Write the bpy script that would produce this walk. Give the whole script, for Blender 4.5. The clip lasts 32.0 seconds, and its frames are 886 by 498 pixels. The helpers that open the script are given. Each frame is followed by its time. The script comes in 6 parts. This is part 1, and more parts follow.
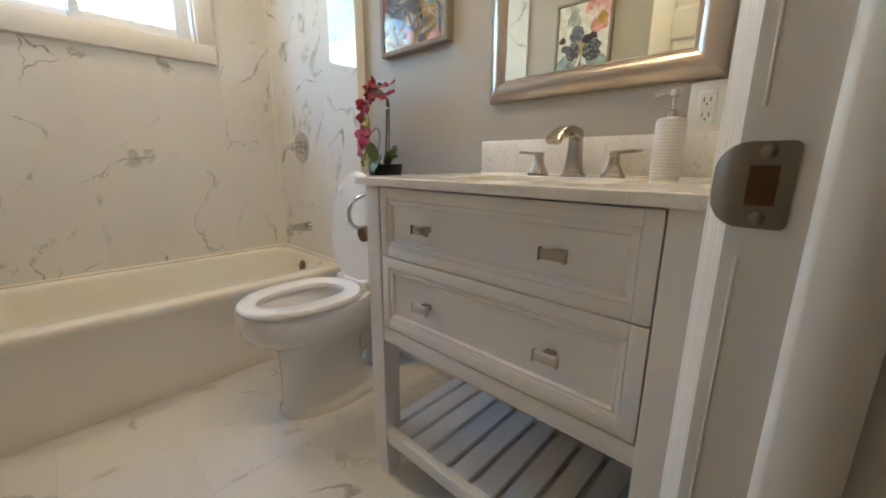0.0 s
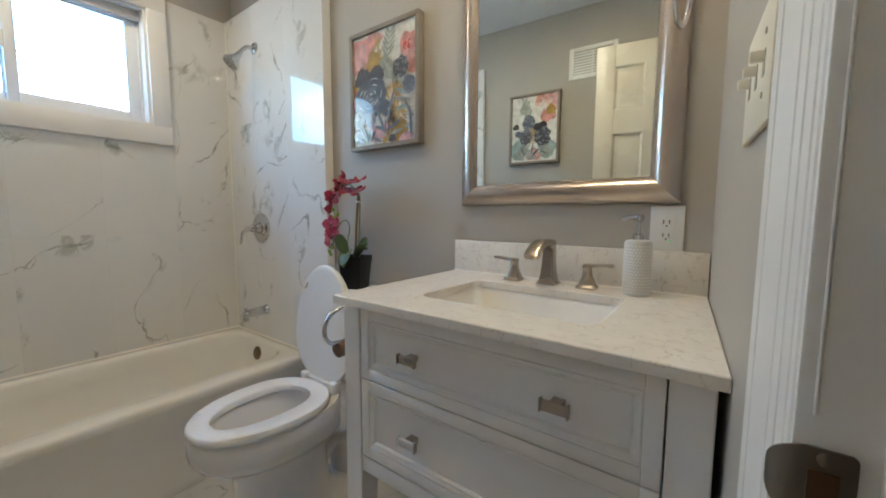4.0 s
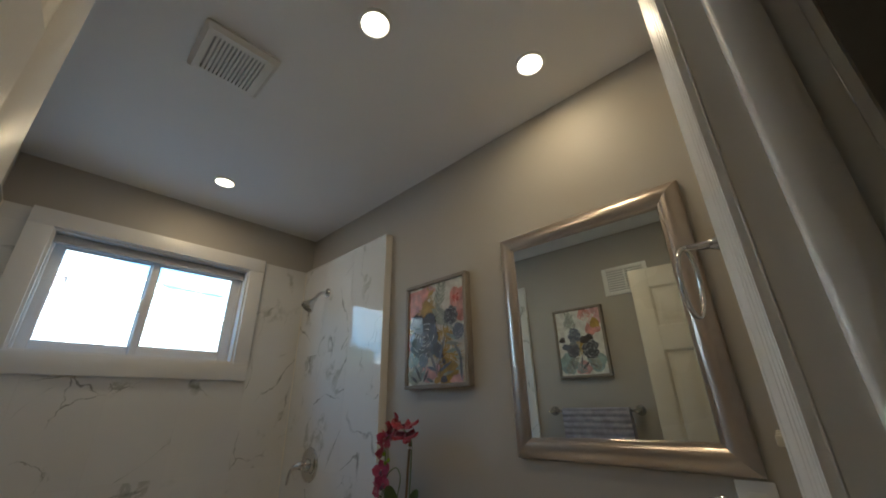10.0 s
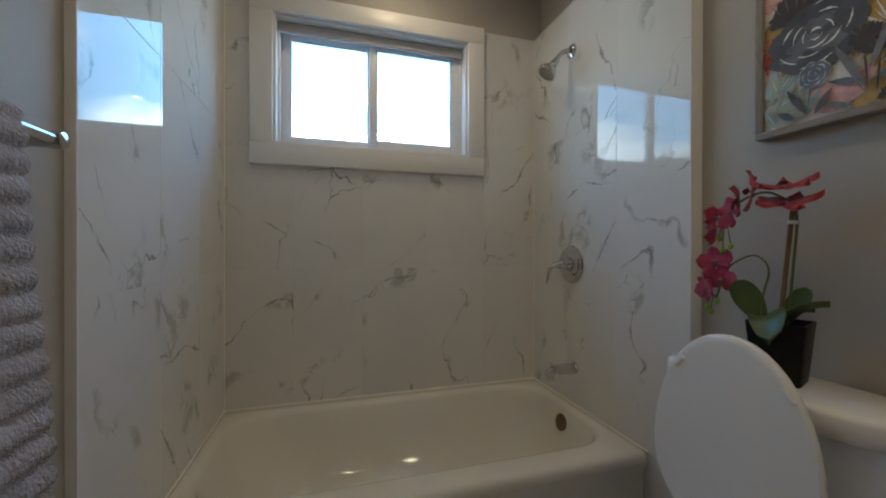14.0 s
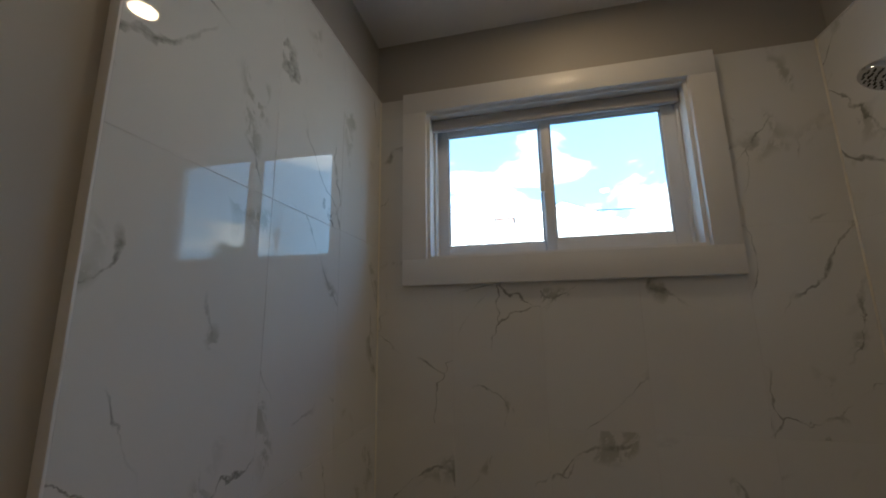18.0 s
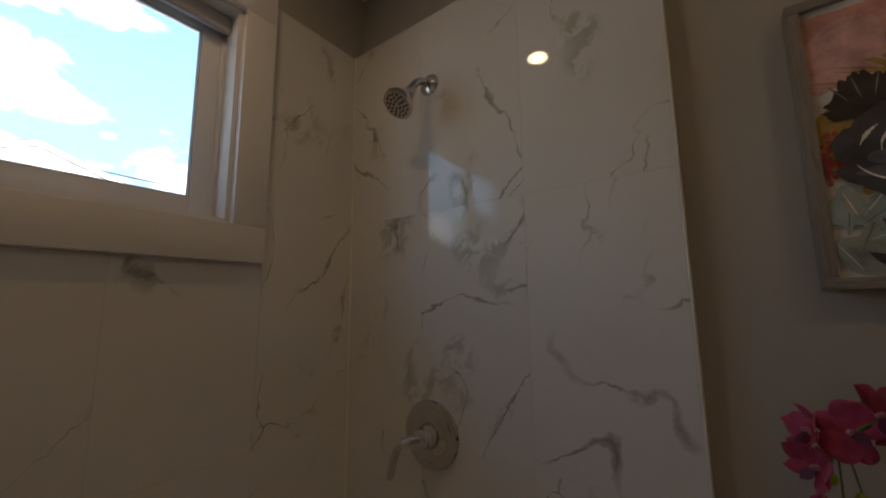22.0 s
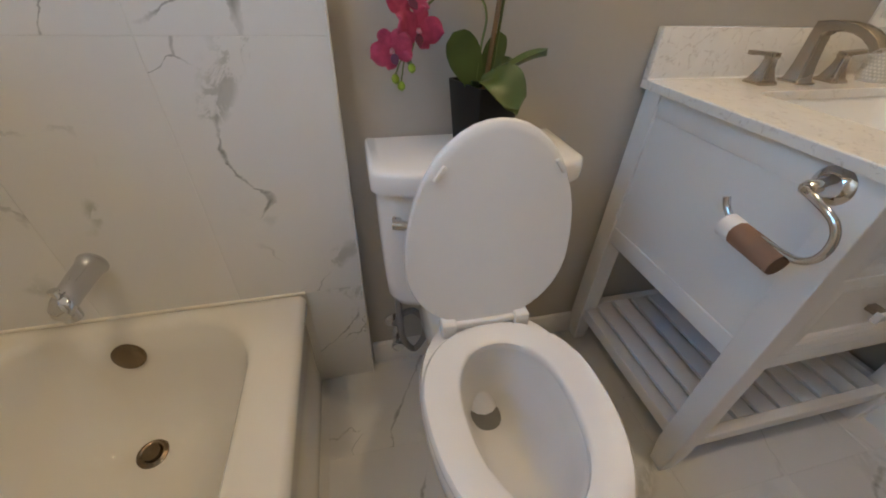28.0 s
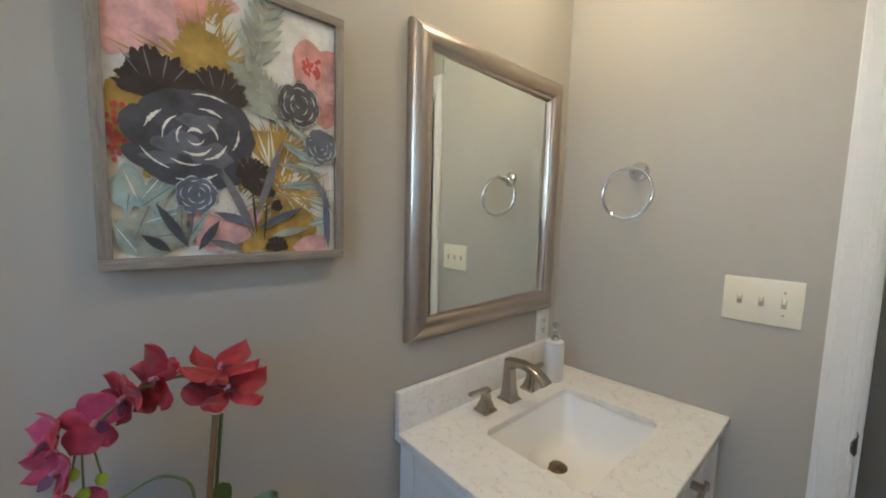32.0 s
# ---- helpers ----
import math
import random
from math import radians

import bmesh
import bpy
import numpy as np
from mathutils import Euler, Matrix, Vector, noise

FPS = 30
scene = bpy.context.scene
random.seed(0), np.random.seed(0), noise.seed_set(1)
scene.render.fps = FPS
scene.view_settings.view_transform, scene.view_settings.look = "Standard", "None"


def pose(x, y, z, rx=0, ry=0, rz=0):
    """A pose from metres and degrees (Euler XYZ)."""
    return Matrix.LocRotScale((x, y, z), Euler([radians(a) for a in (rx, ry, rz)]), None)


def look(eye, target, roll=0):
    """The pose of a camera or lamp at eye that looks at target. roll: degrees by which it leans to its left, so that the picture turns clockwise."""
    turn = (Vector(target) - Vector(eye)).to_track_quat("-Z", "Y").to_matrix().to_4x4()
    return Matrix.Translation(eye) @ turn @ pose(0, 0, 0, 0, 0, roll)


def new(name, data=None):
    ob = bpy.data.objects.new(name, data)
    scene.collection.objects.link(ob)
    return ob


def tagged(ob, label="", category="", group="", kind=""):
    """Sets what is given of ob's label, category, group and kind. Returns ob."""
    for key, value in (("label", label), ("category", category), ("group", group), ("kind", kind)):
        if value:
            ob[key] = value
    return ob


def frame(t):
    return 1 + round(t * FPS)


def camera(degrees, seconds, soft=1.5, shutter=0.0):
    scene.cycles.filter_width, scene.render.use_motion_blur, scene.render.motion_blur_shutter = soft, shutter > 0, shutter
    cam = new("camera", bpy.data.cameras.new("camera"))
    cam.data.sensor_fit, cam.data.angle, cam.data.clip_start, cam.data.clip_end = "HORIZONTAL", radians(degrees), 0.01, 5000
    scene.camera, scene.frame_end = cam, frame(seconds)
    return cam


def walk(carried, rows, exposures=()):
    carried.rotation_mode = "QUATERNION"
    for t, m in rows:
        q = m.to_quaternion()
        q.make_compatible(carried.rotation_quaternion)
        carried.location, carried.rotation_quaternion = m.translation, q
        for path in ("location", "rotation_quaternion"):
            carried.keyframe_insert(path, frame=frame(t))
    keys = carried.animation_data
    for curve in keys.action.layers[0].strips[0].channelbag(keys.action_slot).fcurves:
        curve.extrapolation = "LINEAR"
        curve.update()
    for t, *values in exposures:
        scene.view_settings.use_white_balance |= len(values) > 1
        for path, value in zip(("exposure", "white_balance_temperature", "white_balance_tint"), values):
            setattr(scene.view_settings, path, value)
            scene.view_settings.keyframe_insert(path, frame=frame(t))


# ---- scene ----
cam = camera(99.7, 32.0, 1.9)
PATH = [
    (0, (2.456, -1.073, 0.928), (1.117, 0.341, 0.476), 0.3),
    (0.5, (2.382, -1.105, 0.891), (1.045, 0.267, 0.318), 0.8),
    (1, (2.361, -1.094, 0.881), (1.097, 0.296, 0.194), 0.9),
    (1.5, (2.363, -1.121, 0.868), (1.173, 0.298, 0.114), 1.0),
    (2, (2.367, -1.091, 0.941), (1.188, 0.333, 0.178), 0.9),
    (2.5, (2.37, -1.085, 0.985), (1.209, 0.419, 0.36), 1.0),
    (3, (2.373, -1.076, 1.023), (1.221, 0.491, 0.557), 0.8),
    (3.5, (2.372, -1.078, 1.065), (1.21, 0.518, 0.743), 0.4),
    (4, (2.374, -1.088, 1.092), (1.191, 0.514, 0.904), 0.3),
    (4.5, (2.376, -1.091, 1.108), (1.17, 0.504, 1.041), 0.2),
    (6.5, (2.389, -1.102, 1.169), (1.163, 0.462, 1.4), -0.2),
    (7, (2.401, -1.102, 1.181), (1.173, 0.454, 1.446), -0.4),
    (7.5, (2.396, -1.117, 1.208), (1.185, 0.439, 1.518), -0.5),
    (8, (2.401, -1.12, 1.232), (1.195, 0.416, 1.632), -0.6),
    (8.5, (2.407, -1.135, 1.258), (1.193, 0.364, 1.764), -0.8),
    (9, (2.412, -1.158, 1.277), (1.192, 0.298, 1.891), -0.8),
    (9.5, (2.427, -1.167, 1.288), (1.186, 0.225, 2.011), -1.0),
    (10, (2.44, -1.18, 1.285), (1.176, 0.163, 2.061), -1.1),
    (10.5, (2.463, -1.193, 1.29), (1.123, 0.065, 2.077), -1.2),
    (11, (2.495, -1.192, 1.273), (1.062, -0.04, 2.062), -0.3),
    (11.5, (2.507, -1.176, 1.257), (0.991, -0.115, 2.015), -0.6),
    (12, (2.436, -1.15, 1.242), (0.858, -0.154, 1.961), -1.0),
    (12.5, (2.306, -1.112, 1.228), (0.645, -0.231, 1.909), -1.0),
    (13, (2.186, -1.074, 1.146), (0.433, -0.294, 1.709), -1.0),
    (13.5, (2.015, -1.076, 1.099), (0.182, -0.307, 1.324), -0.4),
    (14, (1.773, -1.038, 1.081), (-0.146, -0.476, 1.074), 0.1),
    (14.5, (1.52, -1.016, 1.11), (-0.444, -0.687, 0.923), 0.4),
    (15, (1.375, -1.013, 1.108), (-0.598, -0.813, 0.846), 0.5),
    (15.5, (1.4, -0.964, 1.081), (-0.561, -1.137, 0.733), 0.2),
    (17.5, (1.324, -1.021, 1.278), (-0.593, -1.545, 1.503), -0.2),
    (18, (1.284, -0.952, 1.327), (-0.636, -1.377, 1.691), -0.9),
    (18.5, (1.238, -0.927, 1.349), (-0.697, -1.134, 1.808), -1.1),
    (19, (1.202, -0.922, 1.366), (-0.737, -0.872, 1.856), -1.3),
    (19.5, (1.159, -0.908, 1.388), (-0.752, -0.583, 1.878), -1.2),
    (20, (1.043, -0.867, 1.381), (-0.8, -0.273, 1.881), -1.7),
    (20.5, (0.983, -0.806, 1.428), (-0.781, 0.009, 1.903), -1.3),
    (21, (0.942, -0.857, 1.405), (-0.553, 0.384, 1.882), -1.3),
    (21.5, (0.937, -0.842, 1.364), (-0.339, 0.648, 1.752), -0.9),
    (22, (0.944, -0.807, 1.343), (-0.22, 0.795, 1.619), -0.6),
    (22.5, (0.967, -0.762, 1.333), (-0.095, 0.92, 1.537), -0.3),
    (23, (0.978, -0.741, 1.324), (0.026, 1.012, 1.472), -0.2),
    (23.5, (0.976, -0.74, 1.301), (0.092, 1.05, 1.408), -0.1),
    (24, (0.98, -0.749, 1.245), (0.135, 1.064, 1.265), 0.1),
    (24.5, (0.988, -0.758, 1.184), (0.173, 1.062, 1.032), 0.5),
    (25, (0.988, -0.774, 1.151), (0.218, 1.035, 0.784), 0.7),
    (25.5, (0.993, -0.78, 1.098), (0.299, 1.013, 0.549), 1.1),
    (26, (0.954, -0.765, 1.038), (0.375, 1.01, 0.32), 1.9),
    (26.5, (0.89, -0.766, 0.99), (0.476, 0.936, 0.026), 2.4),
    (28.5, (0.956, -0.801, 1.128), (1.567, 0.68, -0.07), 2.1),
    (29, (0.975, -0.782, 1.177), (1.769, 0.76, 0.181), 1.4),
    (29.5, (0.969, -0.731, 1.271), (1.943, 0.764, 0.367), 3.5),
    (30, (1.0, -0.748, 1.317), (2.049, 0.793, 0.593), 2.7),
    (30.5, (1.021, -0.739, 1.358), (2.156, 0.801, 0.777), 2.5),
    (31, (1.038, -0.734, 1.397), (2.245, 0.799, 0.958), 2.2),
    (31.5, (1.049, -0.728, 1.422), (2.319, 0.787, 1.121), 1.9),
    (32, (1.093, -0.723, 1.451), (2.421, 0.761, 1.263), 1.5),
]
EXPOSURES = [
    (0, 4.07, 5722, -2), (1, 4.02, 5463, -2), (2, 3.97, 5332, -2), (3, 3.97, 5069, -5), (4, 3.77, 5113, -3), (7, 2.82, 5419, -2), (9, 2.47, 5419, -2), (11, 2.17, 5332, -2), (12, 2.1, 5314, -2), (13, 2.17, 5288, -3), (14, 2.66, 5314, -2), (15, 2.92, 5332, -1), (17.5, 2.02, 5722, 1), (19, 1.14, 5895, 7),
    (20, 0.77, 6991, 10), (20.5, 0.42, 6532, 10), (21, 0.12, 6193, 7), (21.5, 0.52, 6448, 10), (22, 1.37, 6866, 11), (22.5, 2.17, 6950, 5), (23, 2.82, 6950, 2), (24, 3.42, 6866, 1), (26, 3.72, 6540, 3), (29, 3.72, 5550, 1), (30, 3.69, 5190, -2), (31, 3.67, 5100, -2), (32, 3.6, 5200, -2)]
walk(cam, [(t, look(eye, target, roll)) for t, eye, target, roll in PATH], EXPOSURES)

# ---- world, sun, lamps ----
world = bpy.data.worlds.new("world")
scene.world = world
world.use_nodes = True
wn = world.node_tree.nodes
sky = wn.new("ShaderNodeTexSky")
sky.sky_type = "NISHITA"
sky.sun_disc = False
sky.sun_elevation, sky.sun_rotation = radians(36.6), radians(81.5)
wn["Background"].inputs["Strength"].default_value = 0.09
world.node_tree.links.new(sky.outputs["Color"], wn["Background"].inputs["Color"])

sun = new("sun", bpy.data.lights.new("sun", "SUN"))
sun.data.energy, sun.data.angle, sun.data.color = 5.0, radians(0.5), (1, 0.95, 0.88)
sun.matrix_basis = look((20, 3, 15), (0, 0, 0))

LAMPS = [(0.385, -0.73), (1.715, -0.712), (1.993, -0.222)]
for lx, ly in LAMPS:
    lamp = new("downlight_glow", bpy.data.lights.new("downlight_glow", "AREA"))
    lamp.data.shape, lamp.data.size = "DISK", 0.085
    lamp.data.energy, lamp.data.color = 0.37, (1.0, 0.665, 0.365)
    lamp.matrix_basis = look((lx, ly, 2.424), (lx, ly, 0))
# unseen fill light, added to lift the dark hall; no fixture hangs here
hall = new("hall_fill_light", bpy.data.lights.new("hall_fill_light", "AREA"))
hall.data.shape, hall.data.size, hall.data.energy, hall.data.color = "DISK", 0.2, 0.12, (1.0, 0.76, 0.5)
hall.matrix_basis = look((3.05, 0.6, 2.40), (3.05, 0.6, 0))


# ---- materials ----
def material(name, rough=0.5, metal=0.0, colour=(0.5, 0.5, 0.5), spec=0.5):
    m = bpy.data.materials.new(name)
    m.use_nodes = True
    b = m.node_tree.nodes["Principled BSDF"]
    b.inputs["Roughness"].default_value = rough
    b.inputs["Metallic"].default_value = metal
    b.inputs["Base Color"].default_value = (*colour, 1)
    b.inputs["Specular IOR Level"].default_value = spec
    return m


def node(m, kind, **sets):
    n = m.node_tree.nodes.new("ShaderNode" + kind)
    for key, value in sets.items():
        n.inputs[key.replace("_", " ")].default_value = value
    return n


def link(m, a, b):
    m.node_tree.links.new(a, b)


def bsdf(m):
    return m.node_tree.nodes["Principled BSDF"]


def ramp(m, fac, stops):
    r = node(m, "ValToRGB")
    e = r.color_ramp.elements
    while len(e) < len(stops):
        e.new(0.5)
    for el, (pos, col) in zip(e, stops):
        el.position, el.color = pos, (*col, 1)
    link(m, fac, r.inputs["Fac"])
    return r.outputs["Color"]


def math_node(m, op, a, b=None):
    n = node(m, "Math")
    n.operation = op
    for k, v in enumerate((a, b)):
        if v is None:
            continue
        if isinstance(v, (int, float)):
            n.inputs[k].default_value = v
        else:
            link(m, v, n.inputs[k])
    return n.outputs[0]


def mix(m, fac, a, b, mode="MIX"):
    n = node(m, "Mix")
    n.data_type, n.blend_type = "RGBA", mode
    for sock, v in ((n.inputs["Factor"], fac), (n.inputs[6], a), (n.inputs[7], b)):
        if isinstance(v, (int, float)):
            sock.default_value = v
        elif isinstance(v, tuple):
            sock.default_value = (*v, 1)
        else:
            link(m, v, sock)
    return n.outputs[2]


def coords(m, shift=False):
    """Object coordinates, moved by each object's random number when shift is set."""
    tc = node(m, "TexCoord")
    out = tc.outputs["Object"]
    if shift:
        info = node(m, "ObjectInfo")
        k = node(m, "VectorMath")
        k.operation = "MULTIPLY_ADD"
        link(m, info.outputs["Random"], k.inputs[0])
        k.inputs[1].default_value = (37.0, 53.0, 71.0)
        link(m, out, k.inputs[2])
        out = k.outputs[0]
    return out


def noise_tex(m, vec, scale, detail=4.0, rough=0.5, distort=0.0):
    n = node(m, "TexNoise", Scale=scale, Detail=detail, Roughness=rough, Distortion=distort)
    link(m, vec, n.inputs["Vector"])
    return n.outputs["Fac"]


def bump(m, height, strength, distance=0.002):
    b = node(m, "Bump", Strength=strength, Distance=distance)
    link(m, height, b.inputs["Height"])
    link(m, b.outputs["Normal"], bsdf(m).inputs["Normal"])


def grained(name, colour, rough, amount=0.06, scale=14.0, relief=0.05, fine=220.0, metal=0.0, spec=0.5):
    """A surface with soft large stains and a fine grain."""
    m = material(name, rough, metal, colour, spec)
    v = coords(m)
    big, small = noise_tex(m, v, scale * 0.2, 3), noise_tex(m, v, fine, 2)
    dark = tuple(c * (1 - amount) for c in colour)
    light = tuple(min(1, c * (1 + amount)) for c in colour)
    link(m, ramp(m, big, [(0.3, dark), (0.7, light)]), bsdf(m).inputs["Base Color"])
    link(m, math_node(m, "ADD", math_node(m, "MULTIPLY", big, 0.12), rough - 0.06), bsdf(m).inputs["Roughness"])
    if relief:
        bump(m, small, relief, 0.001)
    return m


def marble(name, base, vein, smudge, rough, scale=1.0, sparse=0.50, shift=True, stretch=0.24, lacy=0.555, way=(-0.467, 0.528, 0.0)):
    """Polished stone: thin branching cracks running aslant and lacy grey patches beside them, different on every tile."""
    m = material(name, rough, 0, base)
    v = coords(m, shift)

    def bend(vec, freq, amount, detail):
        n = node(m, "TexNoise", Scale=freq, Detail=detail, Roughness=0.6)
        link(m, v, n.inputs["Vector"])
        k = node(m, "VectorMath")
        k.operation = "MULTIPLY_ADD"
        link(m, n.outputs["Color"], k.inputs[0])
        k.inputs[1].default_value = (amount, amount, amount)
        link(m, vec, k.inputs[2])
        return k.outputs[0]

    def aslant(vec, along):
        mp = node(m, "Mapping")
        mp.vector_type = "TEXTURE"
        mp.inputs["Rotation"].default_value = way
        mp.inputs["Scale"].default_value = (1.0, 1.0, 1.0 / along)
        link(m, vec, mp.inputs["Vector"])
        return mp.outputs[0]

    jagged = bend(v, 21.0 * scale, 0.030 / scale, 5.0)
    w = aslant(bend(jagged, 2.6 * scale, 0.08 / scale, 1.0), stretch)
    width = ramp(m, noise_tex(m, v, 11.0 * scale, 3, 0.6), [(0.36, (0.003, 0.003, 0.003)), (0.54, (0.009, 0.009, 0.009)), (0.76, (0.022, 0.022, 0.022))])
    broken = ramp(m, noise_tex(m, v, 19.0 * scale, 4, 0.65), [(0.36, (0.2, 0.2, 0.2)), (0.56, (1, 1, 1))])

    def crack(edge, wide, at, freq):
        core = math_node(m, "MAXIMUM", math_node(m, "SUBTRACT", 1.0, math_node(m, "DIVIDE", edge, math_node(m, "MULTIPLY", width, wide))), 0.0)
        fade = ramp(m, noise_tex(m, v, freq * scale, 2, 0.5), [(at, (0, 0, 0)), (at + 0.07, (1, 1, 1))])
        return math_node(m, "MULTIPLY", math_node(m, "MULTIPLY", math_node(m, "POWER", core, 0.6), fade), broken)

    line = math_node(m, "ABSOLUTE", math_node(m, "SUBTRACT", noise_tex(m, w, 3.4 * scale, 1, 0.4), 0.5))
    cell = node(m, "TexVoronoi", Scale=3.4 * scale)
    cell.feature = "DISTANCE_TO_EDGE"
    link(m, aslant(bend(jagged, 5.0 * scale, 0.14 / scale, 3.0), 0.30), cell.inputs["Vector"])
    thin = math_node(m, "MAXIMUM", crack(line, 0.62, sparse, 3.0), crack(cell.outputs["Distance"], 0.9, sparse + 0.055, 2.7))
    band = ramp(m, line, [(0.0, (1, 1, 1)), (0.02, (0.85, 0.85, 0.85)), (0.045, (0, 0, 0))])
    where2 = ramp(m, noise_tex(m, v, 4.6 * scale, 2, 0.5, 0.4), [(lacy, (0, 0, 0)), (lacy + 0.06, (1, 1, 1))])
    lace = ramp(m, noise_tex(m, aslant(v, 0.5), 24.0 * scale, 6, 0.72, 0.5), [(0.47, (0.03, 0.03, 0.03)), (0.53, (1, 1, 1))])
    patch = math_node(m, "MULTIPLY", math_node(m, "MULTIPLY", band, where2), lace)
    cloud = noise_tex(m, v, 1.8 * scale, 3)
    base_c = ramp(m, cloud, [(0.3, tuple(c * 0.93 for c in base)), (0.7, base)])
    a = mix(m, math_node(m, "MULTIPLY", patch, 0.7), base_c, smudge)
    b = mix(m, math_node(m, "MULTIPLY", thin, 0.85), a, vein)
    link(m, b, bsdf(m).inputs["Base Color"])
    return m


WALL = grained("greige wall paint", (0.445, 0.42, 0.375), 0.55, 0.03, 6, 0.12, 160)
CEIL = grained("white ceiling paint", (0.82, 0.81, 0.80), 0.7, 0.02, 6, 0.15, 120)
TRIM = grained("white trim paint", (0.80, 0.79, 0.77), 0.33, 0.03, 10, 0.06, 60)
CAB = grained("white cabinet lacquer", (0.80, 0.79, 0.775), 0.35, 0.02, 10, 0.02, 200)
DOORP = grained("off-white door paint", (0.74, 0.71, 0.65), 0.28, 0.04, 10, 0)
d_map = node(DOORP, "Mapping")
d_map.inputs["Scale"].default_value = (90, 90, 5)
link(DOORP, coords(DOORP), d_map.inputs["Vector"])
bump(DOORP, noise_tex(DOORP, d_map.outputs[0], 3.0, 4, 0.6, 0.3), 0.35, 0.002)
TILE = marble("white marble wall tile", (0.78, 0.775, 0.75), (0.20, 0.205, 0.18), (0.40, 0.41, 0.36), 0.022)
FTILE = marble("white marble floor tile", (0.76, 0.755, 0.735), (0.28, 0.28, 0.26), (0.50, 0.50, 0.47), 0.03, 0.9, way=(-0.98, 0.75, 0.0))
GROUT = grained("off-white grout", (0.68, 0.67, 0.635), 0.8, 0.06, 20, 0.2, 300)
QUARTZ = marble("white quartz", (0.80, 0.78, 0.745), (0.40, 0.36, 0.33), (0.56, 0.52, 0.48), 0.10, 9.0, 0.545, False, 0.8, 0.455)
PORC = grained("white porcelain", (0.84, 0.83, 0.81), 0.07, 0.015, 4, 0)
ENAMEL = grained("cream tub enamel", (0.80, 0.775, 0.71), 0.055, 0.02, 4, 0)
PLASTIC = grained("white seat plastic", (0.84, 0.84, 0.83), 0.25, 0.01, 5, 0)
CHROME = material("chrome", 0.03, 1.0, (0.63, 0.63, 0.64))
link(CHROME, ramp(CHROME, noise_tex(CHROME, coords(CHROME), 30, 3), [(0.3, (0.015, 0.015, 0.015)), (0.7, (0.05, 0.05, 0.05))]), bsdf(CHROME).inputs["Roughness"])
NICKEL = grained("brushed nickel", (0.42, 0.375, 0.32), 0.27, 0.06, 30, 0.05, 400, metal=1.0)
BRONZE = grained("champagne metal leaf", (0.50, 0.44, 0.385), 0.3, 0.08, 30, 0.05, 300, metal=1.0)
DRAINM = grained("brown nickel drain", (0.22, 0.17, 0.115), 0.25, 0.15, 30, 0.05, 300, metal=1.0)
# paler knob metal: bright reflections put into the colour
NICKEL_LIT = grained("nickel with bright reflections in its colour", (0.62, 0.61, 0.62), 0.22, 0.08, 60, 0.5, 90, spec=0.8)
DARK = material("dark hole", 0.8, 0, (0.02, 0.018, 0.016))
BLACK = grained("black glazed pot", (0.010, 0.010, 0.011), 0.45, 0.2, 8, 0.05, spec=0.25)
STEEL = grained("worn steel", (0.24, 0.22, 0.20), 0.42, 0.15, 30, 0.1, metal=1.0)
IVORY = grained("ivory switch plastic", (0.78, 0.74, 0.62), 0.35, 0.01, 5, 0)
# darkened ivory: the shadow in the toggle slots, as a colour
SLOT = material("shaded ivory slot", 0.6, 0, (0.42, 0.39, 0.32))
OUTW = material("white outlet plastic", 0.35, 0, (0.82, 0.81, 0.78))
VINYL = grained("white window vinyl", (0.80, 0.81, 0.82), 0.35, 0.015, 5, 0)
SHADE = grained("grey roller shade", (0.46, 0.455, 0.46), 0.8, 0.05, 10, 0.1)
CARD = grained("brown cardboard", (0.25, 0.15, 0.10), 0.85, 0.12, 20, 0.15)
PAPER = grained("white tissue", (0.8, 0.8, 0.8), 0.9, 0.02, 10, 0.1)
LEAF = grained("glossy green leaf", (0.070, 0.100, 0.022), 0.4, 0.25, 60, 0.1)
STEM = grained("green stem", (0.12, 0.16, 0.05), 0.55, 0.2, 60, 0)
STICK = grained("brown cane", (0.19, 0.12, 0.055), 0.6, 0.25, 80, 0.1)
BUD = grained("lime bud", (0.24, 0.36, 0.03), 0.5, 0.2, 60, 0)
LIP = material("pale pink flower throat", 0.5, 0, (0.48, 0.22, 0.28))
TIE = material("white plant tie", 0.5, 0, (0.72, 0.68, 0.62))
LIPD = material("dark purple lip", 0.5, 0, (0.10, 0.01, 0.04))
TOWEL = grained("lavender grey chenille", (0.36, 0.35, 0.40), 0.95, 0.22, 120, 0.9, 170)
TOWEL.node_tree.nodes["Bump"].inputs["Distance"].default_value = 0.006
bsdf(TOWEL).inputs["Sheen Weight"].default_value = 0.35
MIRROR = material("mirror glass", 0.004, 1.0, (0.84, 0.88, 0.84))
# brick colour lightened to imitate the overexposed daylight on the chimney
BRICK = grained("red brick lightened for glare", (0.52, 0.36, 0.33), 0.9, 0.25, 20, 0.3)
SIDING = grained("white siding", (0.85, 0.85, 0.84), 0.7, 0.03, 4, 0.05)
ROOF = grained("grey shingle", (0.12, 0.115, 0.11), 0.9, 0.25, 20, 0.3)
# ground out of view, kept pale to bounce daylight up to the ceiling
GROUND = grained("pale unseen ground", (0.42, 0.415, 0.40), 0.9, 0.15, 2, 0.3, 60)
TREE = grained("tree foliage", (0.05, 0.085, 0.03), 0.9, 0.35, 3, 0.2)
BARK = grained("grey bark", (0.13, 0.10, 0.075), 0.9, 0.25, 8, 0.3)
# opaque grey water: the dark look down the bowl is in the colour
WATER = material("bowl water with shading in its grey", 0.02, 0, (0.22, 0.215, 0.20), 0.6)
